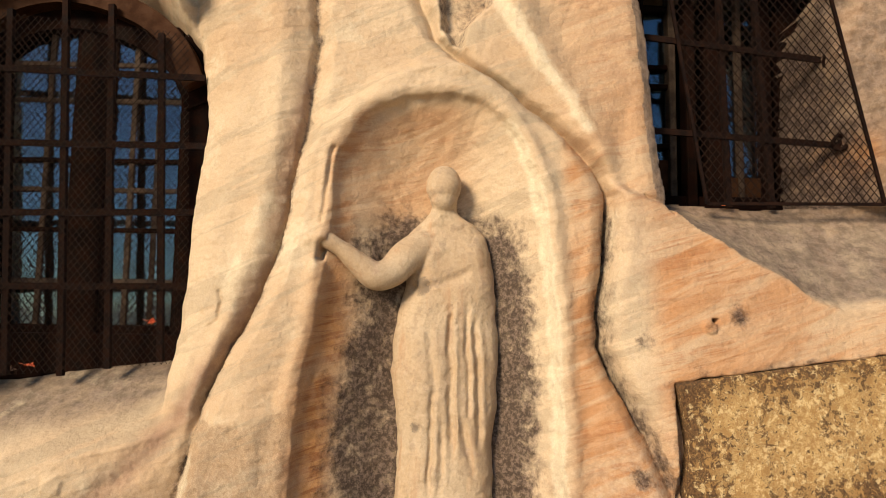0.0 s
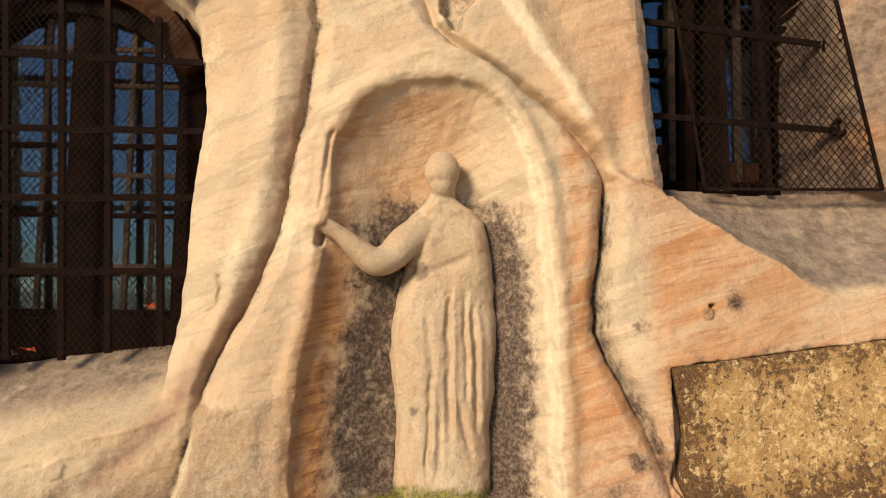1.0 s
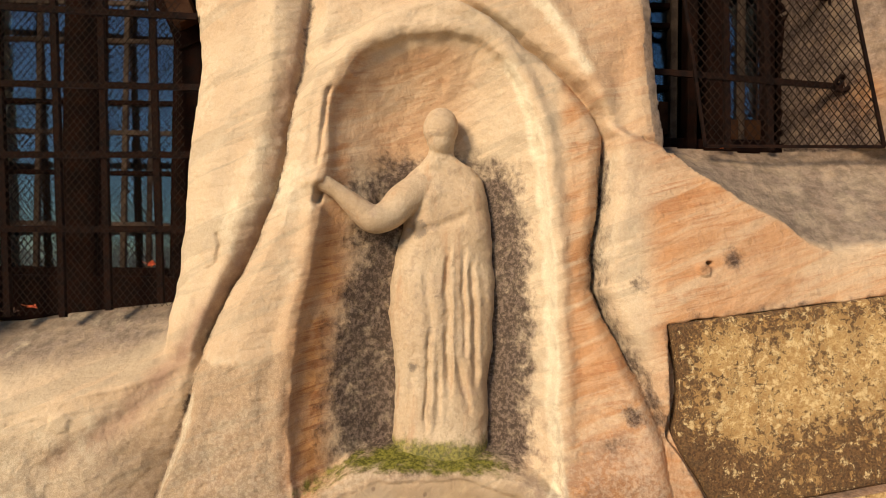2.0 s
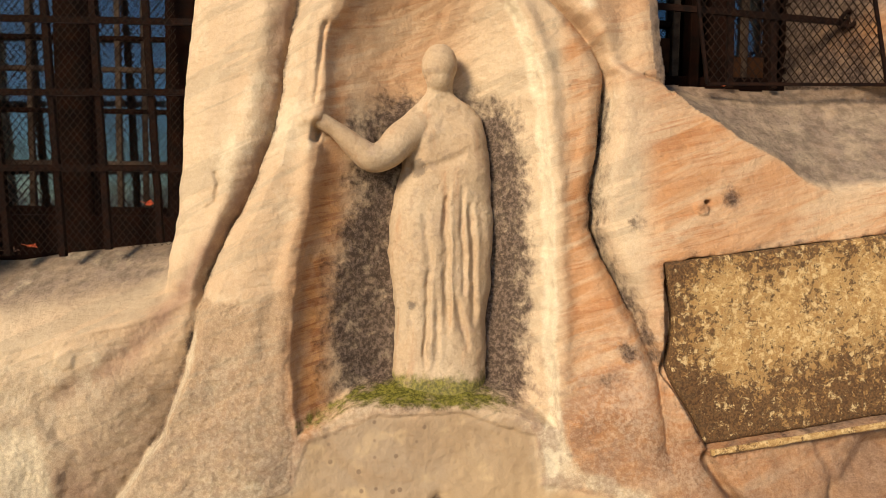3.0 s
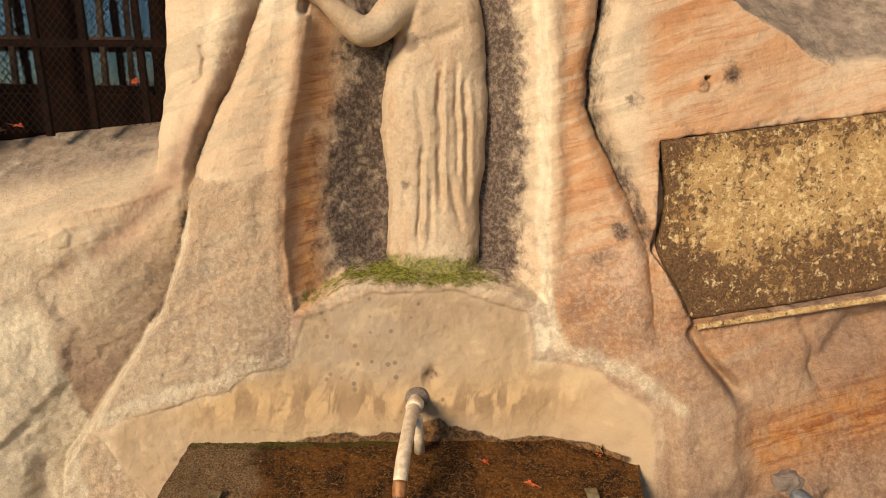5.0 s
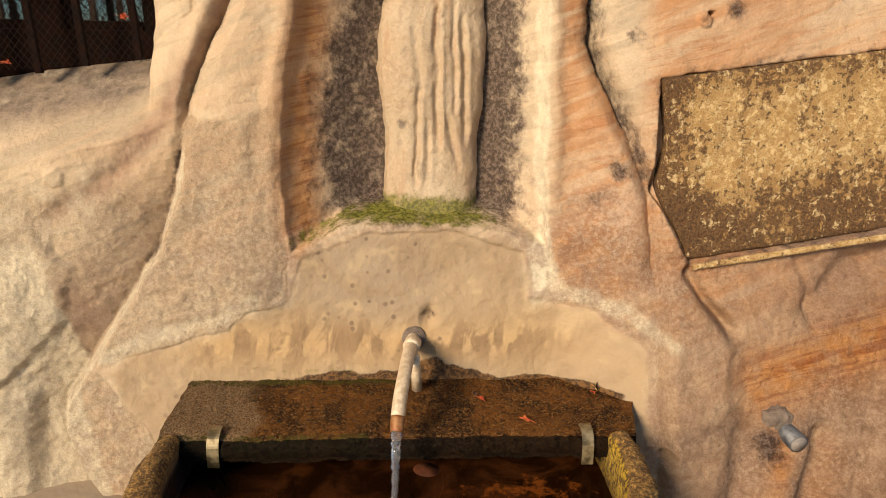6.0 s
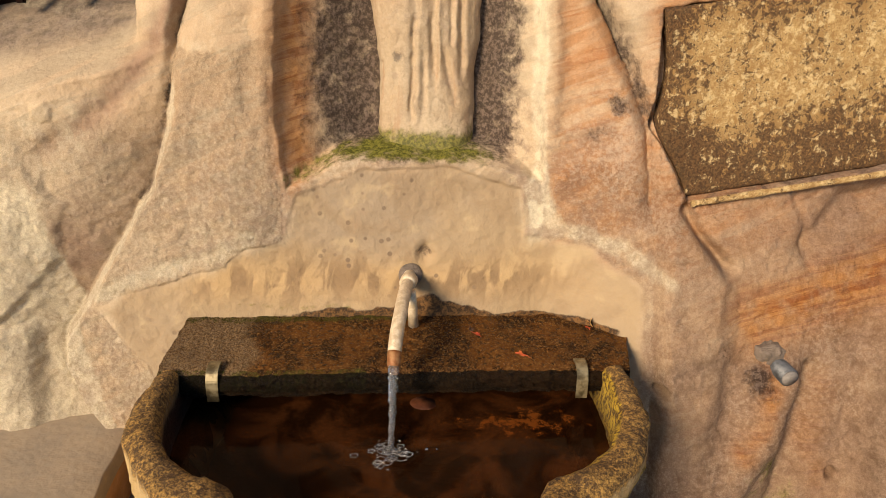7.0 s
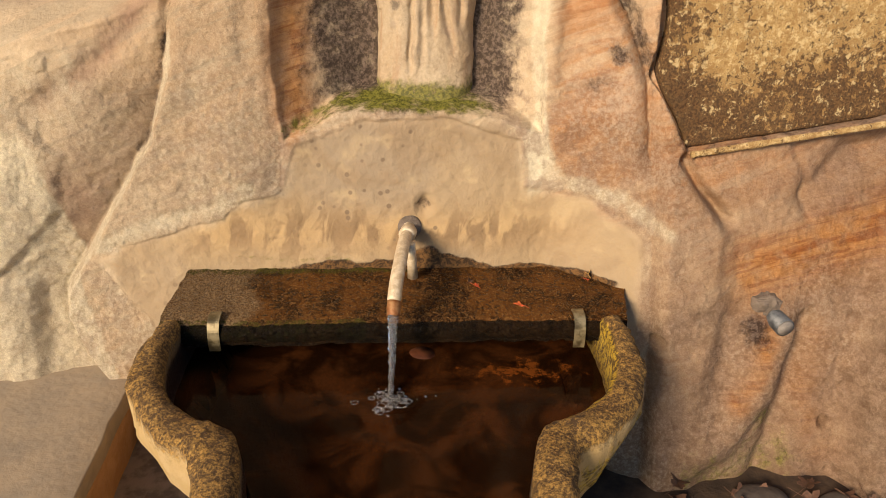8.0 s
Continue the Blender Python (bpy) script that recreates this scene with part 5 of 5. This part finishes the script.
def right_window():
    root = tagged(new("window_2"), "old brown wooden window behind bars and wire netting", "window", kind="structure")
    y = 2.0

    def set_back(ob):
        """Scales a joiner's plan drawn at 1.88 to the deeper frame."""
        for v in ob.data.vertices:
            v.co.x, v.co.z = 0.086 + (v.co.x - 0.086) * 1.06, 1.38 + (v.co.z - 1.38) * 1.06

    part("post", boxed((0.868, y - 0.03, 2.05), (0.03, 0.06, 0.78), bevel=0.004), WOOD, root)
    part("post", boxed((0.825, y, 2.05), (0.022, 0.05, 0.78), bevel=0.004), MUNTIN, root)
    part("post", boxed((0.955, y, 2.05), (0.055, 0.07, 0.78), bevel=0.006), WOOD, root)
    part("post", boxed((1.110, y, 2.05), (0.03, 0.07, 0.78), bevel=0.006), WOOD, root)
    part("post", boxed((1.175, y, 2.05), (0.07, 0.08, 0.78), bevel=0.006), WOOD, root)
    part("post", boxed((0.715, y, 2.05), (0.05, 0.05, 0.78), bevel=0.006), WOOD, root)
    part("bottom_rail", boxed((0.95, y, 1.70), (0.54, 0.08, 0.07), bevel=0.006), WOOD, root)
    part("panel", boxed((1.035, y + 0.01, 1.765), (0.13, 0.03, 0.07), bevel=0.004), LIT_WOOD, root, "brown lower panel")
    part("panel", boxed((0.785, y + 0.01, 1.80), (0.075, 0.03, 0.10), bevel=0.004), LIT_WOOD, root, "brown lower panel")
    for z in (1.89, 2.075, 2.135, 2.32):
        part("muntin", boxed((0.775, y, z), (0.09, 0.03, 0.016), bevel=0.003), WOOD, root)
    for za, zb in ((1.85, 1.882), (1.898, 2.067), (2.083, 2.127), (2.143, 2.312)):
        pane(root, 0.738, 0.815, za, zb, y + 0.01)
    part("muntin", boxed((1.035, y, 2.05), (0.016, 0.03, 0.70), bevel=0.003), MUNTIN, root)
    for xa, xb in ((0.984, 1.027), (1.043, 1.094)):
        for za, zb in ((1.80, 1.98), (1.99, 2.16), (2.17, 2.42)):
            pane(root, xa, xb, za, zb, y + 0.01)
    for ob in root.children_recursive:
        set_back(ob)
    iron_grille("iron_grille", [((0.928, 2.45), (0.946, 1.69)), ((1.028, 2.45), (1.070, 1.69))], [((0.66, 2.186), (1.25, 2.122)), ((0.66, 1.910), (1.28, 1.872))], 1.765, "rusty iron window bars let into the stone")
    wire_screen([(0.852, 1.687), (1.348, 1.694), (1.190, 2.42), (0.738, 2.42)], 1.690, 0.0180, "rusty diamond wire netting on a bent frame", 0.0019, [((0.852, 1.687), (0.738, 2.42)), ((1.348, 1.694), (1.190, 2.42)), ((0.852, 1.687), (1.348, 1.694))])
    for x, z in ((1.245, 2.120), (1.262, 1.880)):
        bm = tube(bmesh.new(), [(x + 0.02 * math.cos(t), 1.742 + 0.006 * math.sin(2 * t), z + 0.02 * math.sin(t)) for t in np.linspace(0, 6.0, 24)], 0.006, 10)
        box(bm, (x + 0.01, 1.775, z), (0.014, 0.06, 0.014))
        tagged(part("ring_bolt", bm, IRON, smooth=True), "rusty iron ring bolt set into the window reveal", "ring bolt", "ring bolts")


left_window()
right_window()


# ---- leaves, twigs and stones ----
def leaf_mesh(size, seed, material, lobes=5):
    """A small curled, lobed leaf with its stalk; lies in its own xy plane."""
    bm = bmesh.new()
    rng = random.Random(seed)
    n = 40
    ring = []
    for i in range(n):
        t = 2 * math.pi * i / n
        r = size * (0.55 + 0.45 * abs(math.cos(lobes * t / 2)) ** 1.5) * (0.85 + 0.3 * rng.random())
        x, y = r * math.cos(t), 0.8 * r * math.sin(t)
        ring.append(bm.verts.new((x, y, 0.35 * size * math.sin(2.2 * x / size + seed) * 0.5 + 0.5 * abs(y))))
    c = bm.verts.new((0, 0, 0.08 * size))
    for i in range(n):
        bm.faces.new((c, ring[i], ring[(i + 1) % n]))
    made = bmesh.ops.extrude_face_region(bm, geom=bm.faces[:])
    for v in made["geom"]:
        if isinstance(v, bmesh.types.BMVert):
            v.co.z += 0.0006
    tube(bm, [(-size * 0.5, 0, 0.1 * size), (-size * 1.3, 0.15 * size, 0.2 * size), (-size * 2.1, 0.5 * size, 0.05 * size)], 0.0007, 6)
    bmesh.ops.recalc_face_normals(bm, faces=bm.faces[:])
    return bm


def leaves():
    spots = (((0.352, 1.215, 0.474), 0.013, LEAF, (10, 5, 150), "small red leaf on the wet slab"),
             ((0.246, 1.33, 0.478), 0.012, DRY_LEAF, (35, 10, 80), "withered red stalk on the wet slab"),
             ((0.262, 1.30, 0.478), 0.010, LEAF, (20, 30, 20), "withered red stalk on the wet slab"),
             ((0.545, 1.345, 0.488), 0.014, GOLD_LEAF, (75, 20, 60), "curled yellow leaf standing on the wet slab"),
             ((0.538, 1.335, 0.478), 0.010, LEAF, (20, 10, 100), "small red leaf on the wet slab"),
             ((0.92, 1.760, 1.695), 0.014, LEAF, (30, 0, 40), "red leaf on the window ledge"),
             ((-1.02, 1.735, 1.21), 0.016, DRY_LEAF, (30, 0, 40), "dry leaf on the window ledge"),
             ((-0.97, 1.74, 1.222), 0.014, LEAF, (20, 10, 10), "red leaf on the window ledge"),
             ((-0.665, 1.775, 1.345), 0.012, LEAF, (80, 0, 10), "red leaf caught behind the netting"))
    for k, (at, size, mt, r, label) in enumerate(spots):
        ob = tagged(part("leaf", leaf_mesh(size, k, mt), mt), label, "leaf", "fallen leaves")
        ob.matrix_world = pose(*at, *r)
    rng = random.Random(11)
    protos = [tagged(part("leaf", leaf_mesh(0.032, 20 + k, DRY_LEAF), DRY_LEAF), "dry brown leaf lying on the earth", "leaf", "leaf litter") for k in range(3)]
    for k, p in enumerate(protos):
        p.matrix_world = pose(0.95 + 0.12 * k, 0.98, 0.02, rng.uniform(-25, 25), rng.uniform(-25, 25), rng.uniform(0, 360))
    for k in range(60):
        copy_thing(protos[k % 3 if k % 5 else 0], pose(rng.uniform(0.72, 1.6), rng.uniform(0.72, 1.10), rng.uniform(0.012, 0.035), rng.uniform(-30, 30), rng.uniform(-30, 30), rng.uniform(0, 360)))
    bm = tube(bmesh.new(), [(-0.078, 1.522, 0.853), (-0.06, 1.519, 0.861), (-0.040, 1.520, 0.866)], [0.0025, 0.003, 0.002], 8)
    tagged(part("twig", bm, TWIG, smooth=True), "short bleached twig lying in the moss of the niche", "twig")
    bm = tube(bmesh.new(), [(0.05, 1.51, 0.868), (0.07, 1.507, 0.872), (0.085, 1.51, 0.871)], [0.0015, 0.002, 0.0015], 8)
    tagged(part("twig", bm, TWIG, smooth=True), "thin bleached twig lying in the moss of the niche", "twig")


def stones():
    for k, (x, y, s) in enumerate(((0.95, 1.05, 0.060), (1.14, 1.03, 0.050), (1.34, 1.0, 0.07))):
        bm = bmesh.new()
        bmesh.ops.create_icosphere(bm, subdivisions=4, radius=s, matrix=Matrix.Diagonal((1.25, 0.8, 0.55, 1)))
        for v in bm.verts:
            v.co += 0.012 * noise.noise_vector(v.co * 12 + Vector((k * 5, 0, 0)))
        ob = tagged(part("stone", bm, COBBLE, smooth=True), "rounded grey stone half sunk in leaf litter", "stone", "stones at the rock's foot")
        ob.matrix_world = pose(x, y, s * 0.2, 0, 0, 25 * k)


leaves()
stones()
